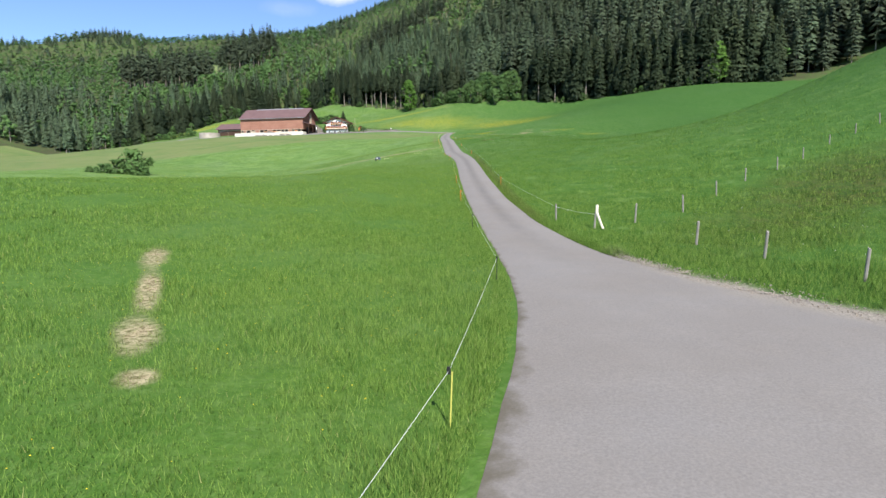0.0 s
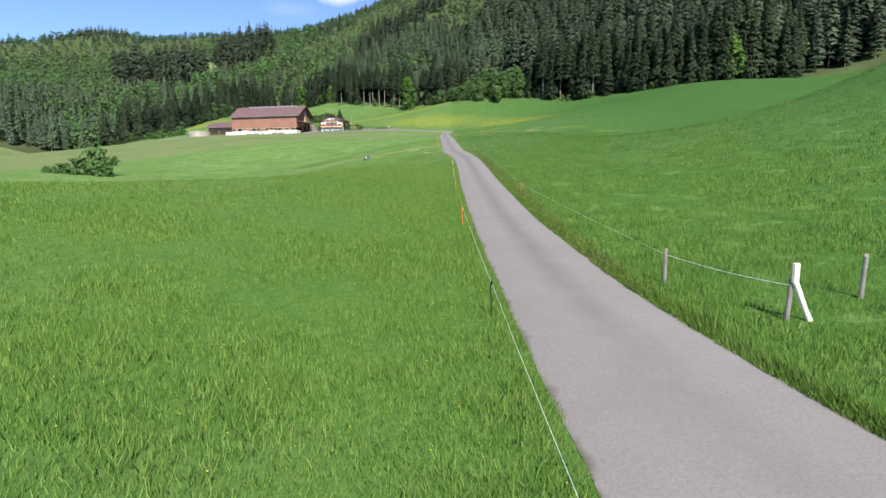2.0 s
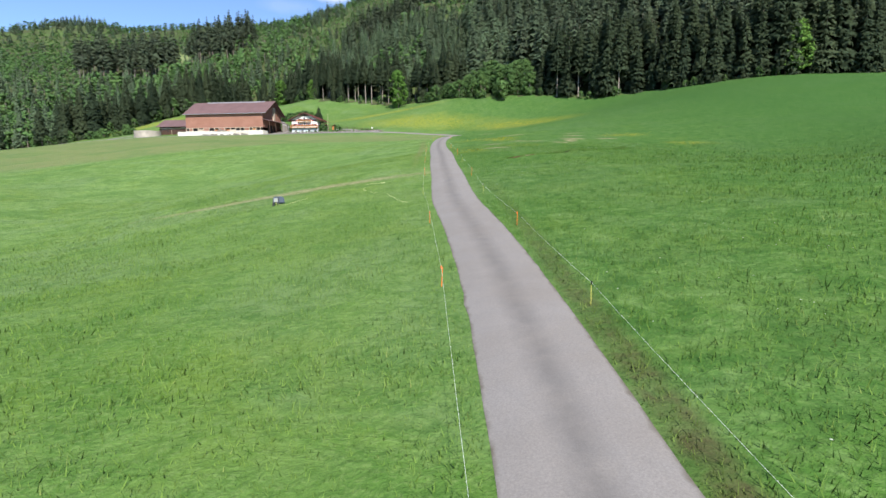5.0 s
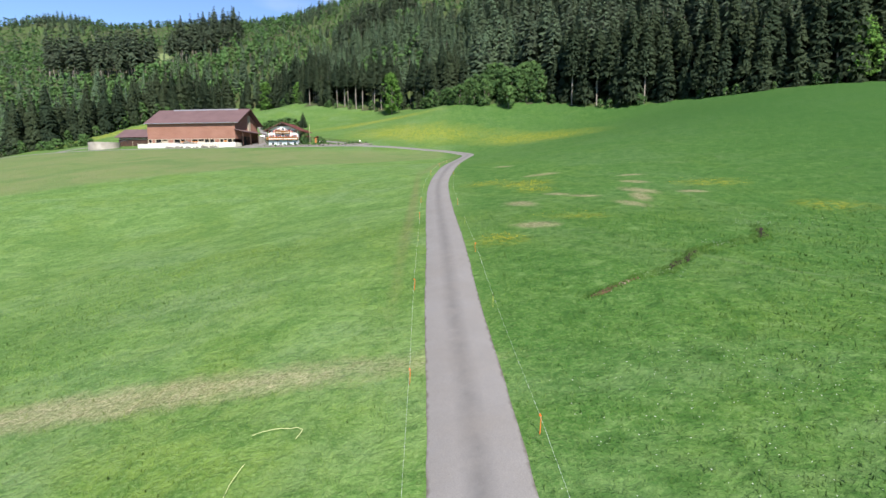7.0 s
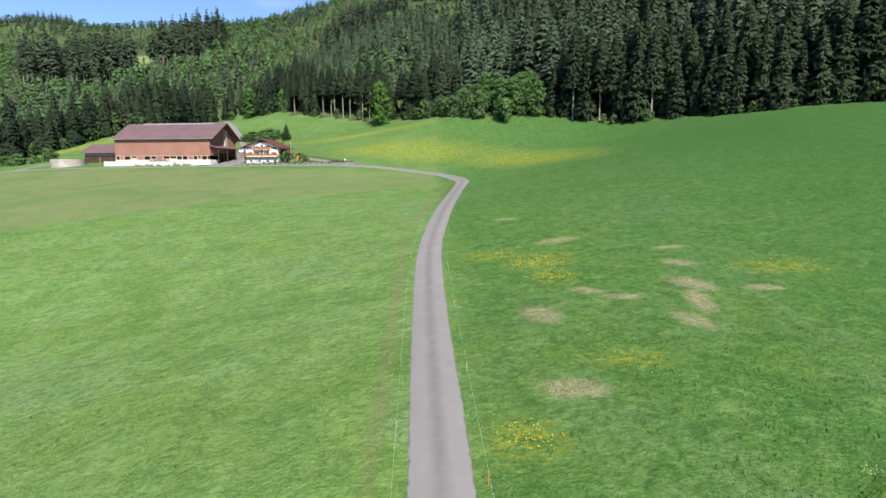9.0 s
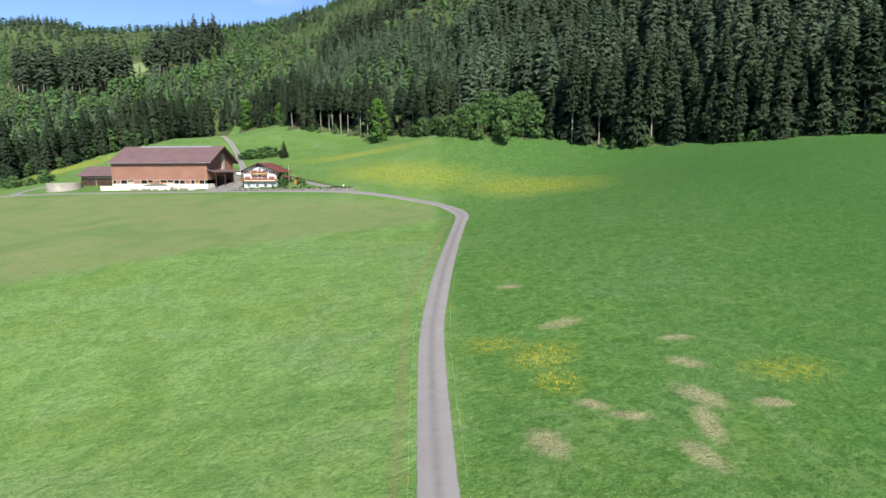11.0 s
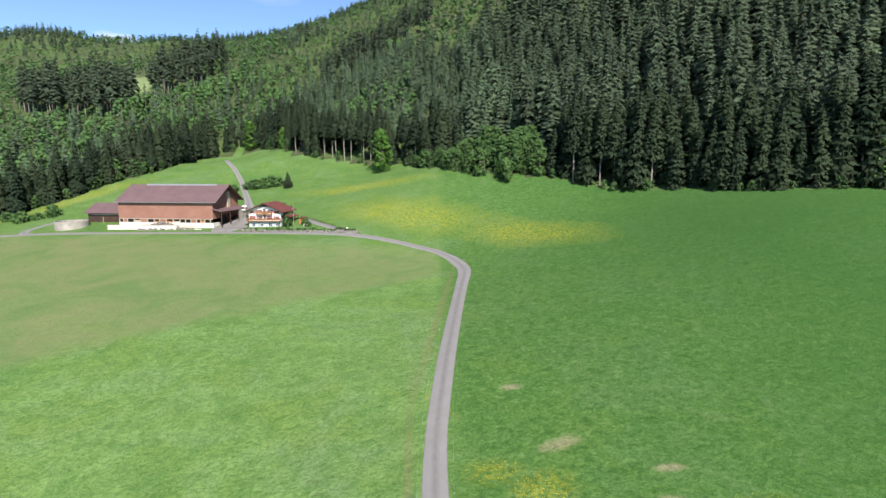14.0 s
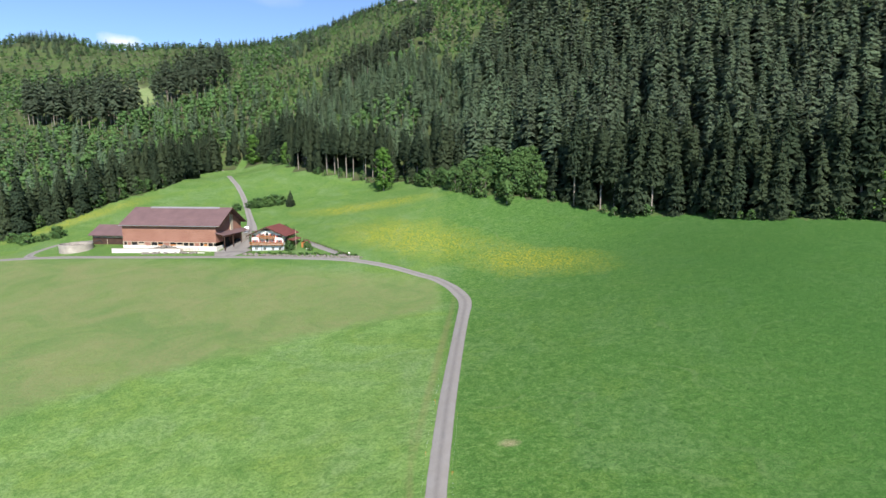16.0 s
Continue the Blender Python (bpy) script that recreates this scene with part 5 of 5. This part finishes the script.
def ditch_run(x0, y0, x1, y1, w, seed, soil):
    n = max(6, int(math.hypot(x1 - x0, y1 - y0) / 0.3))
    t = np.linspace(0, 1, n)
    build_ditch(np.stack([x0 + (x1 - x0) * t + 0.14 * np.sin(t * 11 + seed), y0 + (y1 - y0) * t + 0.16 * np.sin(t * 8 + 2 * seed)], -1), w * (0.35 + 0.75 * np.abs(np.sin(t * 3.1 + 0.04))), soil)


RUNS = [(9.4, 124.2, 11.3, 125.7, 0.13), (11.3, 125.7, 12.7, 126.9, 0.07), (15.0, 128.2, 18.3, 132.3, 0.17), (25.2, 137.2, 27.2, 140.9, 0.30)]
for i, run in enumerate(RUNS):
    ditch_run(*run, i + 1, CLAY if i < 2 else SOIL)


def fringe(runs):
    """Overhanging grass along both lips of the ditch, and pale stones in its bed."""
    g = np.random.default_rng(12)
    vs, fs, k = [], [], 0
    for x0, y0, x1, y1, w in runs:
        n = int(math.hypot(x1 - x0, y1 - y0) * 90)
        t, s = g.uniform(-0.1, 1.1, n), g.choice((-1.0, 1.0), n)
        d = w * g.uniform(0.3, 1.7, n)
        x, y = x0 + (x1 - x0) * t - 0.55 * s * d, y0 + (y1 - y0) * t + 0.83 * s * d
        z, a, h = land(x, y), g.uniform(0, 6.283, n), g.uniform(0.12, 0.36, n)
        q = 0.022
        tip = np.stack([x + 0.55 * s * h * 0.5, y - 0.83 * s * h * 0.5, z + h], -1)
        p = np.stack([np.stack([x - np.cos(a) * q, y - np.sin(a) * q, z], -1), np.stack([x + np.cos(a) * q, y + np.sin(a) * q, z], -1), tip], 1)
        vs.append(p.reshape(-1, 3))
        fs.append(np.arange(3 * n).reshape(n, 3) + k)
        k += 3 * n
    tagged(new("ditch_grass", add_mesh("ditch_grass", np.concatenate(vs), np.concatenate(fs), [BLADES])), "long grass overhanging the eroded ditch", "grass", kind="stuff")


fringe([(x0, y0, x1, y1, w * 1.7) for x0, y0, x1, y1, w in RUNS] + [(12.7, 126.9, 15.0, 128.2, 0.3), (18.3, 132.3, 25.2, 137.2, 0.4)])
PALESTONE = plain("pale_limestone", (0.24, 0.19, 0.13), 0.9, 0.25, 1.5, 9)
small = STONES[2].copy()
small.materials[0] = PALESTONE
for i in range(11):
    t = rng.random()
    ob = new("stone", small)
    x, y = 11.2 + 1.7 * t + rng.uniform(-0.1, 0.1), 125.6 + 1.4 * t + rng.uniform(-0.1, 0.1)
    ob.matrix_world = pose(x, y, zat(x, y) + 0.05, rng.uniform(-20, 20), 0, rng.uniform(0, 360)) @ Matrix.Scale(rng.uniform(0.12, 0.34), 4)
    tagged(ob, "small pale stone in the eroded ditch", "stone", "stones in the ditch")


# ---- garden and yard things ----
def build_car(x, y, turn, long, high, label, category):
    c = base("car" if category == "car" else "van", x, y, zat(x, y) + 0.14, turn, label, category)
    w = 1.75
    body = bmesh.new()
    prof = [(0, 0.35), (long, 0.35), (long, 0.85), (long * 0.97, 0.95), (long * 0.78, 1.0), (long * 0.64, high), (long * 0.08, high), (0.02, 0.95)]
    body = prism([(p[0], p[1]) for p in prof], "y", 0, w)
    bmesh.ops.bevel(body, geom=body.edges[:], offset=0.05, segments=2, affect="EDGES")
    part("body", body, CARPAINT, c)
    part("windscreen", prism([(long * 0.78 + 0.02, 1.02), (long * 0.64 + 0.03, high - 0.08), (long * 0.64 - 0.02, high - 0.08), (long * 0.78 - 0.06, 1.02)], "y", 0.12, w - 0.12), GLASS, c)
    part("side_window", boxes((long * 0.15, long * 0.62, -0.02, 0.01, 1.0, high - 0.12)), GLASS, c)
    part("side_window", boxes((long * 0.15, long * 0.62, w - 0.01, w + 0.02, 1.0, high - 0.12)), GLASS, c)
    for u in (long * 0.18, long * 0.82):
        for v in (0.0, w - 0.2):
            bm = bmesh.new()
            rod(bm, (u, v - 0.03, 0.32), (u, v + 0.23, 0.32), 0.32, 0.32, 16)
            wheel = part("wheel", bm, TYRE, c)
            bm = bmesh.new()
            rod(bm, (u, v - 0.05, 0.32), (u, v + 0.25, 0.32), 0.19, 0.19, 12)
            part("rim", bm, STEEL, wheel)


build_car(-73.2, 342.0, 100, 4.2, 1.5, "white car parked between barn and house", "car")
build_car(-75.0, 348.5, 105, 5.2, 2.1, "white van parked behind the white car", "van")


def build_shed():
    s = base("garden_shed", -47.0, 320.5, zat(-47.0, 320.5), -10, "small wooden garden shed with a red roof", "shed")
    part("wall", boxes((0, 2.4, 0, 2.0, -0.4, 1.9)), LARCH, s)
    part("door", boxes((0.8, 1.6, -0.05, 0, 0, 1.75)), TIMBER, s)
    for f in (lambda u: u, lambda u: 2.4 - u):
        part("roof", prism([(f(-0.3), 1.7), (f(1.2), 2.6), (f(1.2), 2.7), (f(-0.3), 1.8)], "y", -0.3, 2.3), ROOFRED, s)


build_shed()
pole = base("flagpole", -48.6, 319.0, zat(-48.6, 319.0), 0, "tall pale wooden flagpole in the garden", "pole")
bm = bmesh.new()
rod(bm, (0, 0, -0.3), (0, 0, 7.2), 0.08, 0.05, 8)
part("shaft", bm, PALEWOOD, pole)
bm = bmesh.new()
bmesh.ops.create_uvsphere(bm, u_segments=10, v_segments=8, radius=0.1, matrix=Matrix.Translation((0, 0, 7.25)))
part("finial", bm, PALEWOOD, pole)

rng2 = random.Random(77)
for i in range(40):
    x = -66 + i * 1.05 + rng2.uniform(-0.4, 0.4)
    y = 314.6 - (x + 63) * 0.22 + rng2.uniform(-0.4, 2.0)
    s = rng2.uniform(0.12, 0.26)
    c = copy_thing(shrub, pose(x, y, zat(x, y) - 0.05, 0, 0, rng2.uniform(0, 360)))
    c.scale = (s * 1.2, s * 1.2, s)
    tagged(c, "low garden shrub on the boulder bank", group="garden shrubs")
for x, y, s in ((-52.2, 322.5, 0.95), (-53.0, 326, 1.1), (-50.6, 317.6, 0.8), (-44.5, 319.0, 0.6), (-42.8, 316.0, 0.5), (-67.5, 332.5, 1.0), (-57, 335, 1.2)):
    c = copy_thing(shrub, pose(x, y, zat(x, y) - 0.1, 0, 0, rng2.uniform(0, 360)))
    c.scale = (s * 0.9, s * 0.9, s * 1.15)
    tagged(c, "dense green garden bush by the farmhouse", group="garden shrubs")
for x, y, hs in ((-54.5, 331, 0.26), (-52.6, 333, 0.2)):
    c = copy_thing(protos[4], pose(x, y, zat(x, y)))
    c.scale = (hs * 1.3, hs * 1.3, hs)
    tagged(c, "small dark conifer behind the farmhouse", group="garden trees")


# garden fence along the drive
for i in range(17):
    f = i / 16
    x, y = -48 + 21 * f, 329 - 23.5 * f
    p = tagged(new("garden_fence_post"), "short dark post of the garden fence", "fence post", "garden fence posts")
    p.matrix_world = pose(x, y, zat(x, y))
    part("post", boxes((-0.06, 0.06, -0.06, 0.06, -0.3, 1.1)), TIMBER, p)
for z in (0.5, 0.95):
    ends = [(-48 + 21 * i / 16, 329 - 23.5 * i / 16, zat(-48 + 21 * i / 16, 329 - 23.5 * i / 16) + z) for i in range(17)]
    wire("garden_rail", ends, 0.045, TIMBER, "dark rail of the garden fence", 0.0)
table = base("garden_table", -43.5, 316.2, zat(-43.5, 316.2), 15, "white garden table on the lawn", "table")
part("tabletop", boxes((-0.9, 0.9, -0.45, 0.45, 0.7, 0.76)), PLASTER, table)
for u in (-0.8, 0.74):
    for v in (-0.38, 0.32):
        part("leg", boxes((u, u + 0.06, v, v + 0.06, 0, 0.7)), PLASTER, table)
sign = base("road_sign", -27.5, 306.6, zat(-27.5, 306.6), 0, "small pale marker post at the drive", "marker post")
bm = bmesh.new()
rod(bm, (0, 0, -0.3), (0, 0, 1.5), 0.04, 0.04, 8)
part("post", bm, STEEL, sign)
part("plate", boxes((-0.28, 0.28, -0.07, -0.04, 1.05, 1.5)), PLASTER, sign)


# fence energiser left on the turf, with loose tape
def build_energiser():
    e = base("fence_energiser", -11.3, 111.6, zat(-11.3, 111.6), 20, "blue-grey fence energiser box with black feet on the grass", "fence energiser")
    bm = boxes((-0.5, 0.5, -0.32, 0.32, 0.16, 0.72))
    for v in bm.verts:
        if v.co.z > 0.5:
            v.co.x *= 0.82
            v.co.y *= 0.8
    bmesh.ops.bevel(bm, geom=bm.edges[:], offset=0.09, segments=3, affect="EDGES")
    body = part("body", bm, BLUE, e, "blue-grey plastic housing")
    part("panel", boxes((-0.40, -0.08, -0.335, -0.30, 0.28, 0.6)), STEEL, body, "grey front panel")
    part("strap", boxes((-0.06, 0.0, -0.36, 0.36, 0.14, 0.70)), BLACK, body)
    for u, v in ((-0.45, -0.3), (-0.42, 0.3), (0.45, 0.0)):
        bm = bmesh.new()
        rod(bm, (u, v, -0.08), (u * 0.9, v * 0.8, 0.24), 0.10, 0.08, 9)
        part("foot", bm, BLACK, e)
    bm = bmesh.new()
    rod(bm, (-0.2, -0.42, -0.1), (-0.22, -0.36, 0.62), 0.015, 0.015, 6)
    part("earth_rod", bm, YELLOW, e, "yellow earth rod")


build_energiser()


def tape(pts):
    line = smooth_line([(x, y, 0) for x, y in pts], 0.25)
    g = random.Random(6)
    wire("loose_tape", [(x, y, zat(x, y) + 0.13 + g.uniform(-0.05, 0.06)) for x, y, _ in line], 0.008, YELLOWISH, "loose pale yellow fence tape lying on the grass", 0.0)


YELLOWISH = plain("pale_yellow_tape", (0.72, 0.72, 0.36), 0.6, 0.06)
tape([(-11.2, 111.0), (-10.5, 110.3), (-9.6, 110.9), (-8.9, 111.7)])
tape([(-4.3, 114.6), (-3.4, 114.9), (-2.6, 114.6), (-2.7, 114.1)])
tape([(-4.0, 113.0), (-4.15, 111.8), (-3.7, 110.6), (-3.1, 109.4), (-2.6, 108.5)])
tape([(-1.6, 106.6), (-1.25, 105.6), (-0.95, 104.6), (-0.7, 103.6), (-0.3, 102.4), (0.2, 101.2)])


# limestone cliff high in the wood
def build_cliff():
    cl = base("rock_cliff", -8, 768, zat(-8, 768) + 3, 0, "pale limestone cliff standing out of the forest", "cliff")
    g = random.Random(12)
    for i in range(9):
        bm = bmesh.new()
        w, h = g.uniform(6, 11), g.uniform(9, 16)
        bmesh.ops.create_icosphere(bm, subdivisions=3, radius=1)
        o = Vector((g.random() * 30, g.random() * 30, g.random() * 30))
        x, y = -26 + i * 6.2 + g.uniform(-2, 2), g.uniform(-5, 5) - i * 3.5
        for v in bm.verts:
            n = v.co.normalized()
            v.co = Vector((n.x * w, n.y * 5, n.z * h)) * (0.8 + 0.5 * noise.noise(n * 1.7 + o) + 0.2 * noise.noise(n * 5 + o))
            v.co += Vector((x, y, h * 0.35 + (i % 3) * 3 - i * 1.5))
        part("rock", bm, ROCK, cl)


build_cliff()


# ---- grass: blades standing on the near meadow ----
def blades(x, y, h, w, g, lean=(0.0, 0.0)):
    """Corners of single blades at x, y with heights h and half widths w."""
    n = len(x)
    z = land(x, y) - 0.02
    a, b = g.uniform(0, 6.283, n), g.uniform(0, 6.283, n)
    bend = h * g.uniform(0.1, 0.7, n)
    dx, dy = np.cos(a) * w, np.sin(a) * w
    tip = np.stack([x + np.cos(b) * bend + lean[0] * h, y + np.sin(b) * bend + lean[1] * h, z + h], -1)
    return np.stack([np.stack([x - dx, y - dy, z], -1), np.stack([x + dx, y + dy, z], -1), tip], 1).reshape(-1, 3)


def bare(x, y, g):
    """True where dry or gritty ground carries hardly any grass."""
    out = np.zeros(len(x), bool)
    for cx, cy, rx, ry, turn in DRY + GRIT:
        a = radians(turn)
        u, v = (x - cx) * math.cos(a) + (y - cy) * math.sin(a), -(x - cx) * math.sin(a) + (y - cy) * math.cos(a)
        out |= ((u / rx) ** 2 + (v / ry) ** 2 < 1.0) & (g.uniform(0, 1, len(x)) > 0.12)
    return out


def grass(name, side, h, w, seed, label, count):
    """Fine blades on one side of the road, wider apart and broader with distance along and away from it."""
    g = np.random.default_rng(seed)
    vs = []
    for y0 in np.arange(1.0, 150.0, 3.0):
        far = max(0.0, y0 - 12.0) / 32.0
        wide = 15.0 + 0.35 * min(y0, 120.0)
        n = int(count / (1 + 1.5 * far + 1.2 * far * far))
        off = np.minimum(g.exponential(wide * 0.42, n), wide * g.uniform(0.8, 3.0, n))
        y = g.uniform(y0, y0 + 3.0, n)
        x = np.interp(y, ROADLINE[:260, 1], ROADLINE[:260, 0]) + side * (np.interp(y, ROADLINE[:260, 1], ROADLINE[:260, 2]) + off)
        tall = 0.95 + 0.35 * np.sin(x * 2.1 + 1.7 * np.sin(y * 1.3)) * np.sin(y * 1.9 + 1.3 * np.sin(x * 0.9))
        gap = road_gap(x, y)
        keep = (gap > 0.03 * g.uniform(0, 1, n)) & ~bare(x, y, g)
        x, y, gap, hh = x[keep], y[keep], gap[keep], tall[keep]
        hh = h * hh * g.uniform(0.4, 1.2, len(x)) * (0.5 + 0.5 * np.clip(gap / 0.3, 0, 1)) * (1 + 0.12 * far)
        vs.append(blades(x, y, hh, w * g.uniform(0.7, 1.3, len(x)) * (1 + 0.85 * far) * (1 + np.clip(gap - 6, 0, 20) * 0.07), g))
    v = np.concatenate(vs)
    return tagged(new(name, add_mesh(name, v, np.arange(len(v)).reshape(-1, 3), [BLADES])), label, "grass", kind="stuff")


grass("meadow_grass", -1, 0.15, 0.0052, 1, "fresh green meadow grass with fine blades", 36000)
grass("tall_grass", 1, 0.17, 0.0050, 2, "tall seeding grass beside the road", 30000)


def verge(name, side, y0, y1, per_m, h, deep, seed, label):
    """A dense fringe of grass along one edge of the road, leaning over it."""
    g = np.random.default_rng(seed)
    n = int((y1 - y0) * per_m)
    y = y0 + (y1 - y0) * g.uniform(0, 1, n) ** 1.4
    off = deep * g.uniform(0, 1, n) ** 1.3 - 0.04
    x = np.interp(y, ROADLINE[:260, 1], ROADLINE[:260, 0]) + side * (np.interp(y, ROADLINE[:260, 1], ROADLINE[:260, 2]) + off)
    lumps = np.array([noise.noise((0.0, q * 1.3, seed)) for q in y])
    keep = (road_gap(x, y) > -0.06) & (lumps > -0.45) & ~bare(x, y, g)
    x, y, off, lumps = x[keep], y[keep], off[keep], lumps[keep]
    hh = h * g.uniform(0.45, 1.2, len(x)) * (0.45 + 0.55 * np.clip(off / 0.25, 0, 1)) * (1 + 0.7 * lumps) * np.clip((y1 + 4 - y) / 30, 0, 1)
    v = blades(x, y, hh, 0.0048 * (1 + y / 45) * g.uniform(0.7, 1.4, len(x)), g, (-side * 0.22, 0.0))
    tagged(new(name, add_mesh(name, v, np.arange(len(v)).reshape(-1, 3), [BLADES])), label, "grass", kind="stuff")


verge("verge_grass", 1, 17.5, 72.0, 760, 0.27, 0.45, 5, "rank uncut verge grass hanging over the asphalt edge")
verge("verge_grass", -1, 2.0, 80.0, 560, 0.12, 0.5, 6, "short verge grass along the asphalt edge")


def heads(name, spots, mat, label, seed):
    """Flower heads: small four-sided cups over the turf."""
    g = np.random.default_rng(seed)
    vs, fs, k = [], [], 0
    for cx, cy, rx, ry, n, s in spots:
        r, a = np.sqrt(g.uniform(0, 1, n)), g.uniform(0, 6.283, n)
        x, y = cx + rx * r * np.cos(a), cy + ry * r * np.sin(a)
        ok = road_gap(x, y) > 0.2
        x, y = x[ok], y[ok]
        z = land(x, y) + g.uniform(0.14, 0.3, len(x))
        for px, py, pz in zip(x, y, z):
            q = s * g.uniform(0.7, 1.3)
            vs += [(px - q, py, pz + q * 0.4), (px, py - q, pz + q * 0.3), (px + q, py, pz + q * 0.4), (px, py + q, pz + q * 0.5), (px, py, pz - q * 0.5)]
            fs += [(k, k + 1, k + 4), (k + 1, k + 2, k + 4), (k + 2, k + 3, k + 4), (k + 3, k, k + 4)]
            k += 5
    return tagged(new(name, add_mesh(name, vs, fs, [mat])), label, "flowers", kind="stuff")


BUTTER = plain("buttercup_petals", (0.62, 0.50, 0.02), 0.6, 0.1)
UMBEL = plain("white_umbels", (0.46, 0.50, 0.40), 0.8, 0.1)
heads("buttercups", [(-6, 9, 8, 7, 380, 0.009), (-2, 22, 10, 12, 520, 0.009), (1.8, 46, 1.6, 12, 420, 0.011), (-14, 50, 12, 16, 620, 0.012), (-6, 34, 8, 8, 260, 0.010), (8, 52, 2, 16, 90, 0.013), (12.5, 169, 3, 2.5, 160, 0.045), (13, 164, 2, 2, 110, 0.045), (34, 164, 5, 3, 90, 0.04),
                     (6.6, 138, 1.6, 1.4, 60, 0.035), (14, 146, 4, 3, 40, 0.03), (8, 173, 3, 2, 60, 0.04)], BUTTER, "scattered yellow buttercups in the meadow", 3)
heads("umbels", [(13, 50, 7, 16, 120, 0.018), (16, 22, 6, 8, 60, 0.018), (15, 110, 10, 16, 110, 0.025), (10, 84, 5, 18, 90, 0.022), (20.8, 134.4, 1.2, 0.9, 60, 0.026), (27.4, 142.0, 1.8, 1.4, 60, 0.024), (14, 127.0, 1.8, 1.0, 50, 0.02), (31, 145, 4, 2.5, 80, 0.024), (11, 113, 5, 6, 240, 0.02)], UMBEL, "scattered white flower umbels in tall grass", 4)


def pebbles(name, n, label, seed):
    """Loose small stones where the asphalt crumbles."""
    g = np.random.default_rng(seed)
    vs, fs, k = [], [], 0
    for cx, cy, rx, ry, turn in GRIT:
        a = radians(turn)
        u, v = rx * g.uniform(-1.1, 1.1, n), ry * g.normal(0, 0.75, n)
        x, y = cx + u * math.cos(a) - v * math.sin(a), cy + u * math.sin(a) + v * math.cos(a)
        z = land(x, y) + 0.05
        for px, py, pz in zip(x, y, z):
            q = g.uniform(0.008, 0.026) * KNOB_V * g.uniform(0.6, 1.3, (7, 1))
            vs.append(q + (px, py, pz))
            fs.append(KNOB_F + k)
            k += 7
    me = add_mesh(name, np.concatenate(vs), np.concatenate(fs), [GRAVEL])
    return tagged(new(name, me), label, "gravel", kind="stuff")


pebbles("loose_gravel", 420, "loose grey pebbles along the crumbled asphalt edge", 9)
